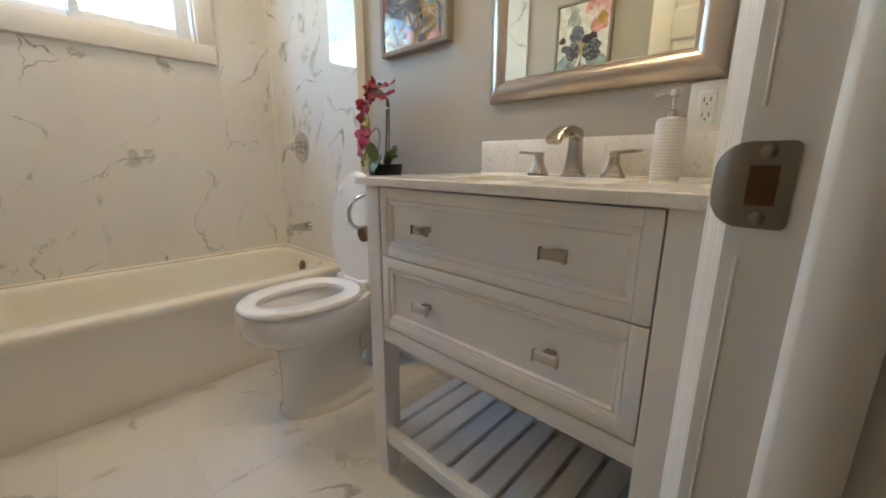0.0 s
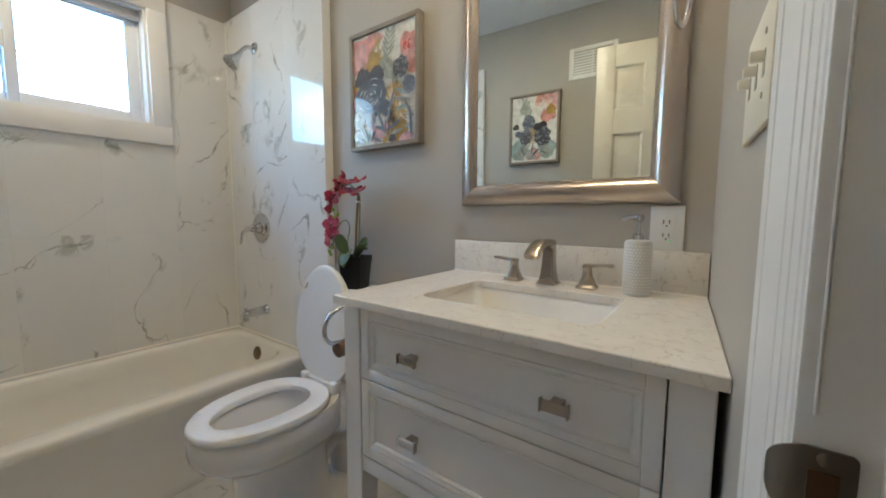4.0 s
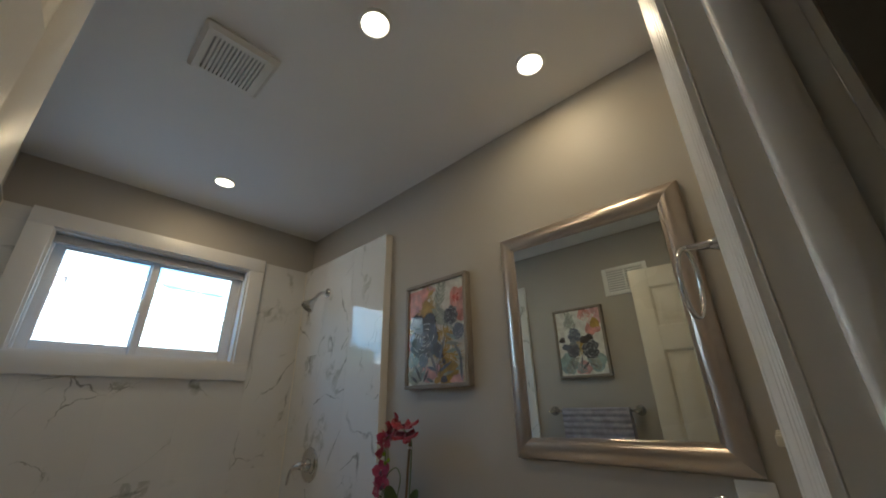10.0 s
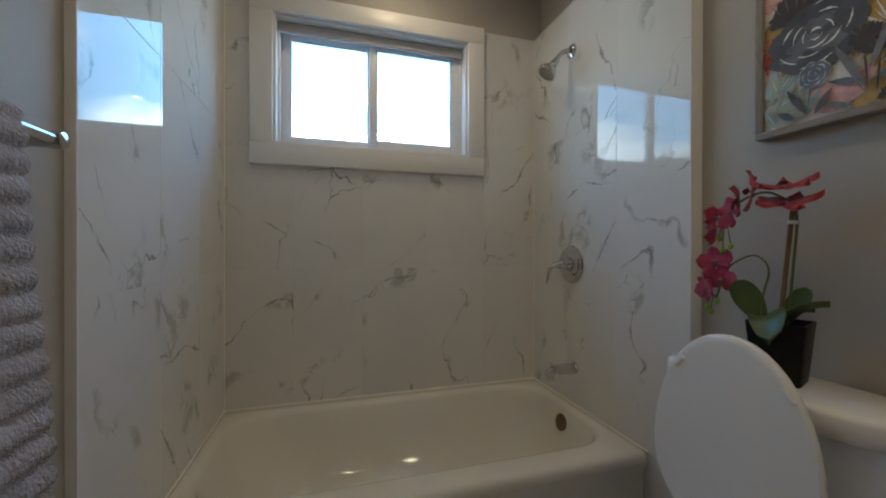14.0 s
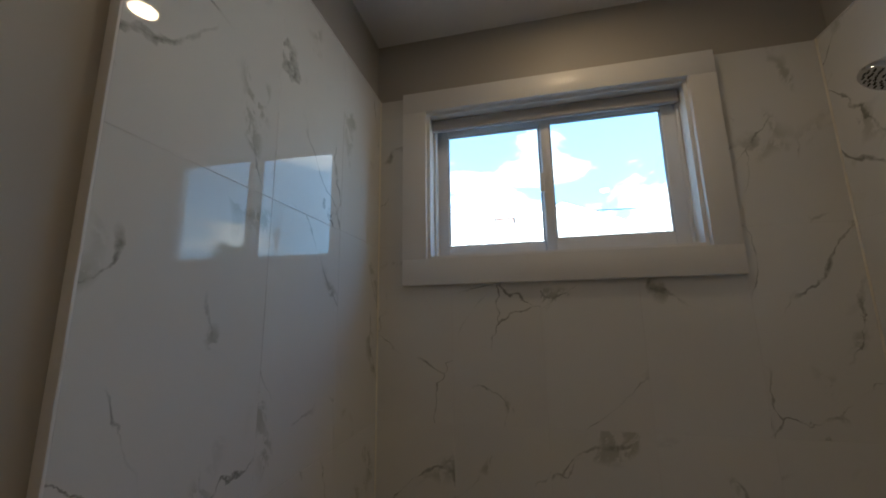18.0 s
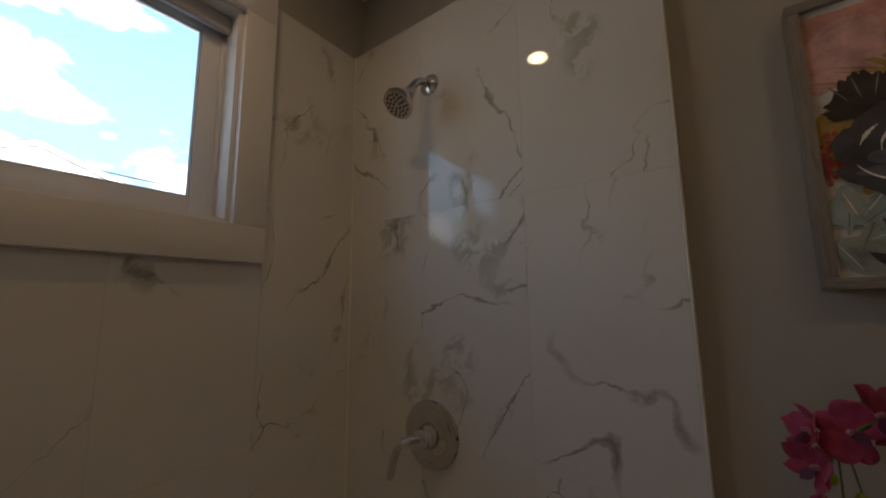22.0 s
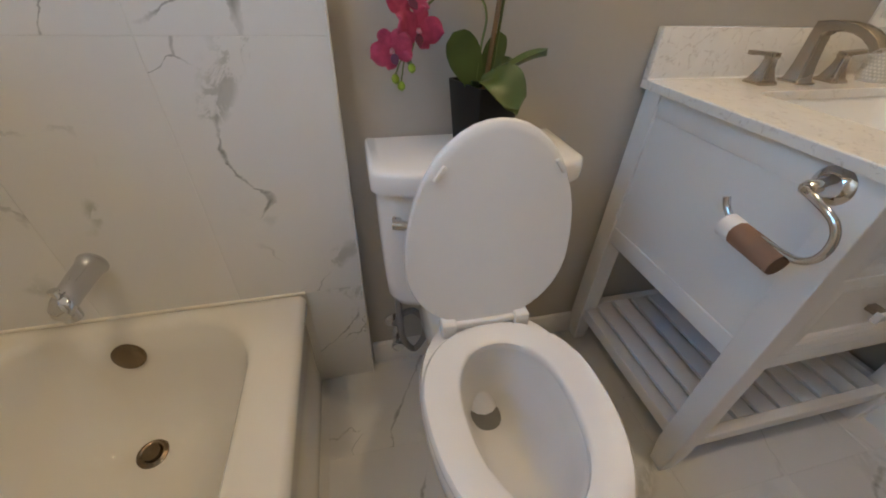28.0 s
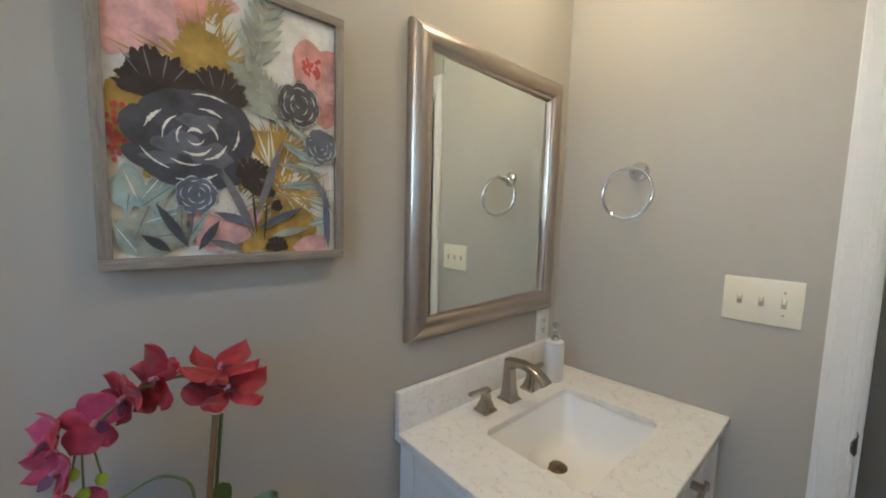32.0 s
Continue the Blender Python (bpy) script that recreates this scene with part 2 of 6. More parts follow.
RUBBER = grained("grey rubber hose", (0.22, 0.21, 0.20), 0.5, 0.2, 60, 0.2)

petal_mats = []
for pname, c0, c1 in (("crimson petal", (0.34, 0.005, 0.020), (0.18, 0.003, 0.014)), ("magenta petal", (0.50, 0.048, 0.125), (0.31, 0.020, 0.075))):
    pm = material(pname, 0.55)
    pn = noise_tex(pm, coords(pm), 70, 3)
    link(pm, ramp(pm, pn, [(0.3, c1), (0.7, c0)]), bsdf(pm).inputs["Base Color"])
    bsdf(pm).inputs["Sheen Weight"].default_value = 0.2
    petal_mats.append(pm)
CRIMSON, MAGENTA = petal_mats

LENS = material("lamp diffuser", 0.5, 0, (0.9, 0.9, 0.9))
bsdf(LENS).inputs["Emission Color"].default_value = (1.0, 0.80, 0.56, 1)
bsdf(LENS).inputs["Emission Strength"].default_value = 1.5
GREENLED = material("green indicator", 0.5, 0, (0.05, 0.5, 0.1))
bsdf(GREENLED).inputs["Emission Color"].default_value = (0.1, 1.0, 0.2, 1)
bsdf(GREENLED).inputs["Emission Strength"].default_value = 0.12

GLASS = bpy.data.materials.new("window glass")
GLASS.use_nodes = True
gn = GLASS.node_tree.nodes
gn.remove(gn["Principled BSDF"])
g_t, g_g, g_m = gn.new("ShaderNodeBsdfTransparent"), gn.new("ShaderNodeBsdfGlossy"), gn.new("ShaderNodeMixShader")
g_l = gn.new("ShaderNodeLayerWeight")
g_p = math_node(GLASS, "POWER", g_l.outputs["Facing"], 5.0)
g_f = math_node(GLASS, "ADD", math_node(GLASS, "MULTIPLY", g_p, 0.85), 0.035)
g_g.inputs["Roughness"].default_value = 0.01
g_t.inputs["Color"].default_value = (0.95, 0.97, 0.97, 1)
link(GLASS, g_f, g_m.inputs[0])
link(GLASS, g_t.outputs[0], g_m.inputs[1])
link(GLASS, g_g.outputs[0], g_m.inputs[2])
link(GLASS, g_m.outputs[0], gn["Material Output"].inputs["Surface"])

# wood: floor of the hall and grey picture frames
def wood(name, light, dark, stretch, rough=0.4):
    m = material(name, rough)
    mp = node(m, "Mapping")
    mp.inputs["Scale"].default_value = stretch
    link(m, coords(m, True), mp.inputs["Vector"])
    n1 = noise_tex(m, mp.outputs[0], 9.0, 6, 0.6, 0.4)
    link(m, ramp(m, n1, [(0.3, dark), (0.7, light)]), bsdf(m).inputs["Base Color"])
    bump(m, n1, 0.15, 0.001)
    return m


HALLWOOD = wood("brown hall oak", (0.22, 0.115, 0.055), (0.12, 0.06, 0.03), (6, 0.8, 6), 0.35)
FRAMEW = wood("weathered grey wood", (0.31, 0.275, 0.235), (0.20, 0.175, 0.15), (4, 4, 30), 0.65)
FRAMEH = wood("weathered grey wood rail", (0.31, 0.275, 0.235), (0.20, 0.175, 0.15), (4, 30, 30), 0.65)
FRAMEH.node_tree.nodes["Mapping"].inputs["Scale"].default_value = (3, 30, 30)
FRAMEW.node_tree.nodes["Mapping"].inputs["Scale"].default_value = (30, 30, 3)

SKYM = bpy.data.materials.new("cloudy sky")
SKYM.use_nodes = True
sn = SKYM.node_tree.nodes
sn.remove(sn["Principled BSDF"])
s_e = sn.new("ShaderNodeEmission")
s_map = node(SKYM, "Mapping")
s_map.inputs["Scale"].default_value = (1, 1, 2.2)
link(SKYM, coords(SKYM), s_map.inputs["Vector"])
s_n = noise_tex(SKYM, s_map.outputs[0], 0.030, 7, 0.55, 0.3)
s_z = node(SKYM, "SeparateXYZ")
link(SKYM, coords(SKYM), s_z.inputs[0])
s_h = math_node(SKYM, "MULTIPLY", math_node(SKYM, "SUBTRACT", s_z.outputs[2], 46.0), 0.0042)
s_y = math_node(SKYM, "MULTIPLY", math_node(SKYM, "ABSOLUTE", s_z.outputs[1]), 0.0024)
s_f = ramp(SKYM, math_node(SKYM, "SUBTRACT", math_node(SKYM, "SUBTRACT", s_n, s_h), s_y), [(0.46, (0, 0, 0)), (0.55, (1, 1, 1))])
s_b = ramp(SKYM, math_node(SKYM, "DIVIDE", s_z.outputs[2], 90.0), [(0.0, (0.42, 0.70, 0.98)), (1.0, (0.17, 0.42, 0.88))])
link(SKYM, mix(SKYM, s_f, s_b, (1.25, 1.25, 1.25)), s_e.inputs["Color"])
s_e.inputs["Strength"].default_value = 1.0
link(SKYM, s_e.outputs[0], sn["Material Output"].inputs["Surface"])


# ---- mesh helpers ----
def part(name, bm, mat, parent=None, label="", smooth=40.0):
    """Links a bmesh, in world places, as one mesh object under its parent."""
    at = Vector((0, 0, 0))
    p = parent
    while p:
        at += p.location
        p = p.parent
    bmesh.ops.translate(bm, verts=bm.verts, vec=-at)
    bmesh.ops.recalc_face_normals(bm, faces=bm.faces)
    me = bpy.data.meshes.new(name)
    bm.to_mesh(me)
    bm.free()
    for one in mat if isinstance(mat, (list, tuple)) else [mat]:
        me.materials.append(one)
    if smooth:
        me.polygons.foreach_set("use_smooth", [True] * len(me.polygons))
        me.set_sharp_from_angle(angle=radians(smooth))
    ob = new(name, me)
    ob.parent = parent
    if label:
        ob["label"] = label
    return ob


def thing(name, at, label, category, group="", kind=""):
    ob = new(name)
    ob.empty_display_size = 0.05
    ob.location = at
    return tagged(ob, label, category, group, kind)


def structure(name, bm, mat, label, category, smooth=0.0):
    return tagged(part(name, bm, mat, None, "", smooth), label, category, "", "structure")


def add_box(bm, x0, x1, y0, y1, z0, z1, bevel=0.0, segs=2, turn=None):
    m = Matrix.Translation(((x0 + x1) / 2, (y0 + y1) / 2, (z0 + z1) / 2)) @ Matrix.Diagonal((abs(x1 - x0), abs(y1 - y0), abs(z1 - z0), 1))
    r = bmesh.ops.create_cube(bm, size=1, matrix=(turn @ m) if turn else m)
    if bevel:
        edges = list({e for v in r["verts"] for e in v.link_edges})
        bmesh.ops.bevel(bm, geom=edges, offset=bevel, segments=segs, affect="EDGES", profile=0.5)
    return bm


def box(x0, x1, y0, y1, z0, z1, bevel=0.0, segs=2, turn=None):
    return add_box(bmesh.new(), x0, x1, y0, y1, z0, z1, bevel, segs, turn)


def add_loft(bm, rings, cap0=True, cap1=True, closed=True):
    made = [[bm.verts.new(p) for p in ring] for ring in rings]
    n = len(made[0])
    for a, b in zip(made, made[1:]):
        for k in range(n if closed else n - 1):
            bm.faces.new((a[k], a[(k + 1) % n], b[(k + 1) % n], b[k]))
    if cap0:
        bm.faces.new(list(reversed(made[0])))
    if cap1:
        bm.faces.new(made[-1])
    return bm


def loft(rings, cap0=True, cap1=True):
    return add_loft(bmesh.new(), rings, cap0, cap1)


def rrect(cx, cy, hx, hy, r, z, k=7):
    """A rounded rectangle at height z."""
    pts = []
    for qx, qy, a0 in ((1, 1, 0), (-1, 1, 90), (-1, -1, 180), (1, -1, 270)):
        for s in range(k):
            a = radians(a0 + 90 * s / (k - 1))
            pts.append(Vector((cx + qx * (hx - r) + r * math.cos(a), cy + qy * (hy - r) + r * math.sin(a), z)))
    return pts


def egg(cx, cy, hx, front, back, z, n=40, power=2.2):
    """A bowl outline, longer towards -y."""
    pts = []
    for s in range(n):
        a = 2 * math.pi * s / n
        c, d = math.cos(a), math.sin(a)
        px = hx * math.copysign(abs(c) ** (2 / power), c)
        py = (back if d > 0 else front) * math.copysign(abs(d) ** (2 / power), d)
        pts.append(Vector((cx + px, cy + py, z)))
    return pts


def lathe(profile, turn, n=24):
    """Spins (radius, height) pairs round the z axis of the pose turn."""
    rings = []
    for r, h in profile:
        rings.append([turn @ Vector((max(r, 1e-4) * math.cos(2 * math.pi * s / n), max(r, 1e-4) * math.sin(2 * math.pi * s / n), h)) for s in range(n)])
    return loft(rings)


def add_tube(bm, pts, radius, n=10, taper=None):
    pts = [Vector(p) for p in pts]
    rings, side = [], None
    for k, p in enumerate(pts):
        way = (pts[min(k + 1, len(pts) - 1)] - pts[max(k - 1, 0)]).normalized()
        if side is None:
            side = way.orthogonal().normalized()
        side = (side - way * side.dot(way)).normalized()
        up = way.cross(side)
        r = radius if taper is None else radius + (taper - radius) * k / (len(pts) - 1)
        rings.append([p + r * (math.cos(2 * math.pi * s / n) * side + math.sin(2 * math.pi * s / n) * up) for s in range(n)])
    return add_loft(bm, rings)


def tube(pts, radius, n=10, taper=None):
    return add_tube(bmesh.new(), pts, radius, n, taper)


def curve(ctrl, steps=8):
    """Points of a smooth line through the given ones."""
    c = [Vector(p) for p in ctrl]
    c = [2 * c[0] - c[1]] + c + [2 * c[-1] - c[-2]]
    out = []
    for a, b, d, e in zip(c, c[1:], c[2:], c[3:]):
        for s in range(steps):
            t = s / steps
            out.append(0.5 * (2 * b + (d - a) * t + (2 * a - 5 * b + 4 * d - e) * t * t + (3 * b - a - 3 * d + e) * t**3))
    return out + [c[-2]]


def ring_pts(centre, u, v, r, n=40, a0=0.0, a1=360.0):
    centre, u, v = Vector(centre), Vector(u), Vector(v)
    return [centre + r * (math.cos(radians(a0 + (a1 - a0) * s / n)) * u + math.sin(radians(a0 + (a1 - a0) * s / n)) * v) for s in range(n + 1)]


def facing(x, y, z, way):
    """A pose at the place whose z axis points along way."""
    return Matrix.Translation((x, y, z)) @ Vector(way).to_track_quat("Z", "Y").to_matrix().to_4x4()


# ---- the plan ----
YW, YT = 0.032, -0.012          # painted vanity wall, its tile face
LW, LT = -1.50, -1.482         # painted towel wall, its tile face
XE = 2.404                      # entry wall, room face
CZ = 2.44                       # ceiling
LEAN = 0.068                    # the entry wall beside the vanity runs out of square
ROWS_Z = (0.388, 0.985, 1.588, 2.18)
DY0, DY1, DZ = -1.372, -0.757, 2.075   # door opening

def wall_x(y):
    """Where the entry wall's face stands beside the vanity."""
    return 2.362 + (YW - y) * LEAN


EW = Matrix.Translation((wall_x(-0.6), -0.6, 0)) @ Matrix.Rotation(math.atan(LEAN), 4, "Z") @ Matrix.Translation((-XE, 0.6, 0))


def fit_wall(bm):
    """Keeps a mesh clear of the slanting entry wall."""
    for v in bm.verts:
        v.co.x = min(v.co.x, wall_x(v.co.y) - 0.003 - 0.02 * max(0.0, 2.386 - v.co.x))
    return bm


# window wall with its opening
WY0, WY1, WZ0, WZ1 = -1.292, -0.393, 1.533, 2.104
bm = bmesh.new()
XO = -0.17
add_box(bm, XO, -0.012, LW - 0.12, WY0, -0.7, 2.7)
add_box(bm, XO, -0.012, WY1, YW + 0.12, -0.7, 2.7)
add_box(bm, XO, -0.012, WY0, WY1, -0.7, WZ0)
add_box(bm, XO, -0.012, WY0, WY1, WZ1, 2.7)
wall_window = structure("wall_window", bm, WALL, "greige painted wall above marble tiles, with a slider window", "wall")
wall_vanity = structure("wall_vanity", box(-0.012, XE + 0.12, YW, YW + 0.12, -0.7, 2.7), WALL, "greige painted wall behind vanity and toilet", "wall")
wall_towel = structure("wall_towel", box(-0.012, XE, LW - 0.12, LW, -0.7, 2.7), WALL, "greige painted wall with towel bar and picture", "wall")
ya = DY1 + 0.072
bm = loft([[Vector((wall_x(ya), ya, z)), Vector((XE + 0.12, ya, z)), Vector((XE + 0.12, YW, z)), Vector((wall_x(YW), YW, z))] for z in (0, 2.7)])
add_box(bm, XE + 0.03, XE + 0.12, DY1 + 0.02, DY1 + 0.072, 0, 2.7)
structure("wall_entry", bm, WALL, "greige painted wall beside the doorway, with towel ring", "wall")
bm = box(XE, XE + 0.12, LW - 0.12, DY0 - 0.072, 0, 2.7)
add_box(bm, XE + 0.03, XE + 0.12, DY0 - 0.072, DY0 - 0.02, 0, 2.7)
structure("wall_entry_hinge_side", bm, WALL, "greige painted wall at the door hinges", "wall")
bm = box(XE, XE + 0.12, DY0 - 0.072, DY1 + 0.072, DZ + 0.072, 2.7)
add_box(bm, XE + 0.03, XE + 0.12, DY0 - 0.02, DY1 + 0.02, DZ + 0.02, DZ + 0.072)
structure("wall_entry_lintel", bm, WALL, "greige painted wall above the doorway", "wall")
structure("ceiling", box(-0.012, XE, LW, YW, CZ, CZ + 0.1), CEIL, "smooth white painted ceiling", "ceiling")
floor = structure("floor", box(-0.012, XE + 0.06, LW, YW, -0.12, -0.001), GROUT, "polished white marble tile floor with thin joints", "floor")
structure("roof", box(-0.6, 4.6, -4.2, 2.4, 2.72, 2.86), ROOF, "plain grey roof slab over the house", "roof")

# hall outside the door
structure("hall_floor", box(XE + 0.062, 3.6, -3.6, 1.6, -0.12, -0.004), HALLWOOD, "brown oak hall floor", "floor")
structure("hall_ceiling", box(XE + 0.12, 3.6, -3.6, 1.6, CZ, CZ + 0.1), CEIL, "white hall ceiling", "ceiling")
structure("hall_wall_far", box(3.6, 3.72, -3.72, 1.72, -0.12, 2.7), WALL, "greige hall wall", "wall")
structure("hall_wall_south", box(XE, 3.6, -3.72, -3.6, -0.12, 2.7), WALL, "greige hall end wall", "wall")
structure("hall_wall_north", box(XE + 0.12, 3.6, 1.6, 1.72, -0.12, 2.7), WALL, "greige hall end wall", "wall")
structure("hall_wall_near", box(XE, XE + 0.12, -3.6, LW - 0.12, -0.12, 2.7), WALL, "greige hall side wall", "wall")
structure("hall_wall_side", box(XE, XE + 0.12, YW + 0.12, 1.6, -0.12, 2.7), WALL, "greige hall side wall", "wall")

# baseboards
bm = bmesh.new()
prof = [(0, 0), (0.013, 0), (0.013, 0.075), (0.008, 0.088), (0, 0.092)]
def add_base(bm, p0, p1, out):
    p0, p1, out = Vector(p0), Vector(p1), Vector(out)
    add_loft(bm, [[p + out * a + Vector((0, 0, b)) for a, b in prof] for p in (p0, p1)])
add_base(bm, (0.914, YW, 0), (1.66, YW, 0), (0, -1, 0))
add_base(bm, (1.66, YW, 0), (wall_x(YW) - 0.014, YW, 0), (0, -1, 0))
add_base(bm, (wall_x(YW), YW, 0), (wall_x(DY1 + 0.076), DY1 + 0.076, 0), (-1, 0, 0))
add_base(bm, (0.948, LW, 0), (XE - 0.02, LW, 0), (0, 1, 0))
structure("baseboard", bm, TRIM, "white painted baseboard", "baseboard", 30)
bm = bmesh.new()
add_base(bm, (3.6, -3.6, 0), (3.6, 1.6, 0), (-1, 0, 0))
structure("hall_baseboard", bm, TRIM, "white hall baseboard", "baseboard", 30)

# ---- window ----
window = thing("window_1", (-0.05, (WY0 + WY1) / 2, WZ0), "white vinyl slider window with wide flat casing", "window", "", "structure")
bm = bmesh.new()
add_box(bm, -0.002, 0.022, -1.382, -0.311, 2.104, 2.186, 0.002)
add_box(bm, -0.002, 0.022, -1.382, -0.311, 1.442, 1.533, 0.002)
add_box(bm, -0.002, 0.022, -1.382, WY0, 1.533, 2.104, 0.002)
add_box(bm, -0.002, 0.022, WY1, -0.311, 1.533, 2.104, 0.002)
part("casing", bm, TRIM, window)
bm = bmesh.new()
add_box(bm, -0.11, 0.004, WY0, WY0 + 0.012, WZ0 + 0.012, WZ1 - 0.012)
add_box(bm, -0.11, 0.004, WY1 - 0.012, WY1, WZ0 + 0.012, WZ1 - 0.012)
add_box(bm, -0.11, 0.004, WY0, WY1, WZ0, WZ0 + 0.012)
add_box(bm, -0.11, 0.004, WY0, WY1, WZ1 - 0.012, WZ1)
part("window_sill", bm, TRIM, window)
fy0, fy1, fz0, fz1 = WY0 + 0.012, WY1 - 0.012, WZ0 + 0.012, WZ1 - 0.012
bm = bmesh.new()
for a in ((fy0, fy0 + 0.010, fz0, fz1), (fy1 - 0.010, fy1, fz0, fz1), (fy0 + 0.010, fy1 - 0.010, fz0, fz0 + 0.008), (fy0 + 0.010, fy1 - 0.010, fz1 - 0.008, fz1)):
    add_box(bm, -0.155, -0.052, *a, 0.002)
part("window_frame", bm, VINYL, window)


def sash(name, x, y0, y1, z0, z1, w0, w1, wz):
    """A sash with stiles w0 and w1 wide, rails wz high and a glazing bead round the pane."""
    bm = bmesh.new()
    add_box(bm, x - 0.022, x, y0, y0 + w0, z0, z1, 0.003)
    add_box(bm, x - 0.022, x, y1 - w1, y1, z0, z1, 0.003)
    add_box(bm, x - 0.022, x, y0 + w0, y1 - w1, z0, z0 + wz, 0.003)
    add_box(bm, x - 0.022, x, y0 + w0, y1 - w1, z1 - wz, z1, 0.003)
    s = part(name, bm, VINYL, window)
    a0, a1, b0, b1 = y0 + w0, y1 - w1, z0 + wz, z1 - wz
    rim = [[Vector((x - d, y, z)) for d, i in ((0.003, -0.001), (0.003, 0.002), (0.0095, 0.006), (0.0095, -0.001)) for y, z in [(cy + sy * i, cz + sz * i)]] for cy, cz, sy, sz in ((a0, b0, 1, 1), (a1, b0, -1, 1), (a1, b1, -1, -1), (a0, b1, 1, -1))]
    part("glazing_bead", loft(rim + [rim[0]], False, False), SHADE, s, "grey glazing bead", 0)
    g = part("pane", box(x - 0.014, x - 0.010, a0 - 0.004, a1 + 0.004, b0 - 0.004, b1 + 0.004), GLASS, s, "", 0)
    g.visible_shadow = False
    return s


sash("fixed_sash", -0.09, fy0 + 0.009, -0.845, fz0 + 0.007, fz1 - 0.007, 0.041, 0.030, 0.041)
slider = sash("sliding_sash", -0.062, -0.872, fy1 - 0.009, fz0 + 0.007, fz1 - 0.007, 0.034, 0.045, 0.045)
part("latch", box(-0.064, -0.046, -0.884, -0.868, 1.77, 1.84, 0.004), VINYL, slider, "white sash latch")
bm = box(-0.052, -0.03, fy0 + 0.002, fy1 - 0.002, 2.046, fz1 - 0.001, 0.006, 3)
add_tube(bm, [(-0.036, fy0 + 0.004, 2.05), (-0.036, fy1 - 0.004, 2.05)], 0.008)
part("roller_shade", bm, SHADE, window, "raised grey roller shade")

# ---- tub ----
tub = thing("bathtub", (0.38, -0.76, 0), "cream enamel alcove bathtub against marble tiles", "bathtub")
tx0, tx1, ty0, ty1 = 0.002, 0.756, LT + 0.002, YT - 0.002
tcx, tcy, thx, thy = (tx0 + tx1) / 2, (ty0 + ty1) / 2, (tx1 - tx0) / 2, (ty1 - ty0) / 2
rings = [rrect(tcx - 0.008, tcy, thx - 0.008, thy, 0.006, 0.0), rrect(tcx - 0.008, tcy, thx - 0.008, thy, 0.006, 0.06),
         rrect(tcx - 0.010, tcy, thx - 0.010, thy, 0.006, 0.068), rrect(tcx - 0.008, tcy, thx - 0.008, thy, 0.006, 0.315),
         rrect(tcx, tcy, thx, thy, 0.008, 0.350), rrect(tcx, tcy, thx, thy, 0.010, 0.372), rrect(tcx - 0.003, tcy, thx - 0.003, thy - 0.002, 0.012, 0.383),
         rrect(tcx - 0.006, tcy, thx - 0.010, thy - 0.006, 0.016, 0.387)]
bcx, bcy = 0.358, -0.745
rings += [rrect(bcx, bcy, 0.302, 0.699, 0.15, 0.3865), rrect(bcx, bcy, 0.292, 0.689, 0.15, 0.382), rrect(bcx, bcy, 0.284, 0.681, 0.15, 0.368),
          rrect(bcx + 0.002, bcy + 0.010, 0.272, 0.662, 0.16, 0.30), rrect(bcx + 0.007, bcy + 0.022, 0.251, 0.632, 0.17, 0.21), rrect(bcx + 0.013, bcy + 0.032, 0.226, 0.600, 0.165, 0.155),
          rrect(bcx + 0.018, bcy + 0.038, 0.201, 0.572, 0.155, 0.122), rrect(bcx + 0.022, bcy + 0.043, 0.174, 0.542, 0.14, 0.099), rrect(bcx + 0.024, bcy + 0.048, 0.146, 0.508, 0.12, 0.085),
          rrect(bcx + 0.022, bcy + 0.053, 0.114, 0.466, 0.095, 0.0765), rrect(bcx + 0.015, bcy + 0.06, 0.075, 0.40, 0.065, 0.0715), rrect(bcx, bcy + 0.06, 0.02, 0.1, 0.015, 0.0695)]
part("basin", loft(rings, False, True), ENAMEL, tub, "", 50)
part("drain", lathe([(0, -0.002), (0.036, -0.002), (0.036, 0.004), (0.028, 0.008), (0.02, 0.006), (0.02, 0.012), (0, 0.014)], facing(0.345, -0.200, 0.0815, (0, -0.2, 1))), DRAINM, tub, "brown nickel drain stopper")
part("overflow_plate", lathe([(0, 0), (0.036, 0), (0.036, 0.006), (0.030, 0.010), (0, 0.011)], facing(0.340, -0.072, 0.312, (0, -1, 0.2))), DRAINM, tub, "brown nickel overflow plate")

# shower fittings on the tiled wall
valve = thing("shower_valve", (0.326, YT, 1.008), "chrome round shower valve with lever on marble tile", "faucet")
part("flange", lathe([(0, 0), (0.083, 0), (0.084, 0.004), (0.081, 0.009), (0.074, 0.011), (0.066, 0.009), (0.044, 0.010), (0.040, 0.013), (0, 0.013)], facing(0.326, YT, 1.008, (0, -1, 0)), 48), CHROME, valve)
part("hub", lathe([(0, 0.012), (0.033, 0.012), (0.032, 0.020), (0.026, 0.032), (0.0225, 0.044), (0.0225, 0.056), (0.019, 0.061), (0, 0.062)], facing(0.326, YT, 1.008, (0, -1, 0)), 32), CHROME, valve)
part("lever", tube(curve([(0.330, YT - 0.048, 1.010), (0.312, YT - 0.066, 1.006), (0.296, YT - 0.077, 1.000)], 4), 0.0165, 16, 0.0135), CHROME, valve)
bm = bmesh.new()
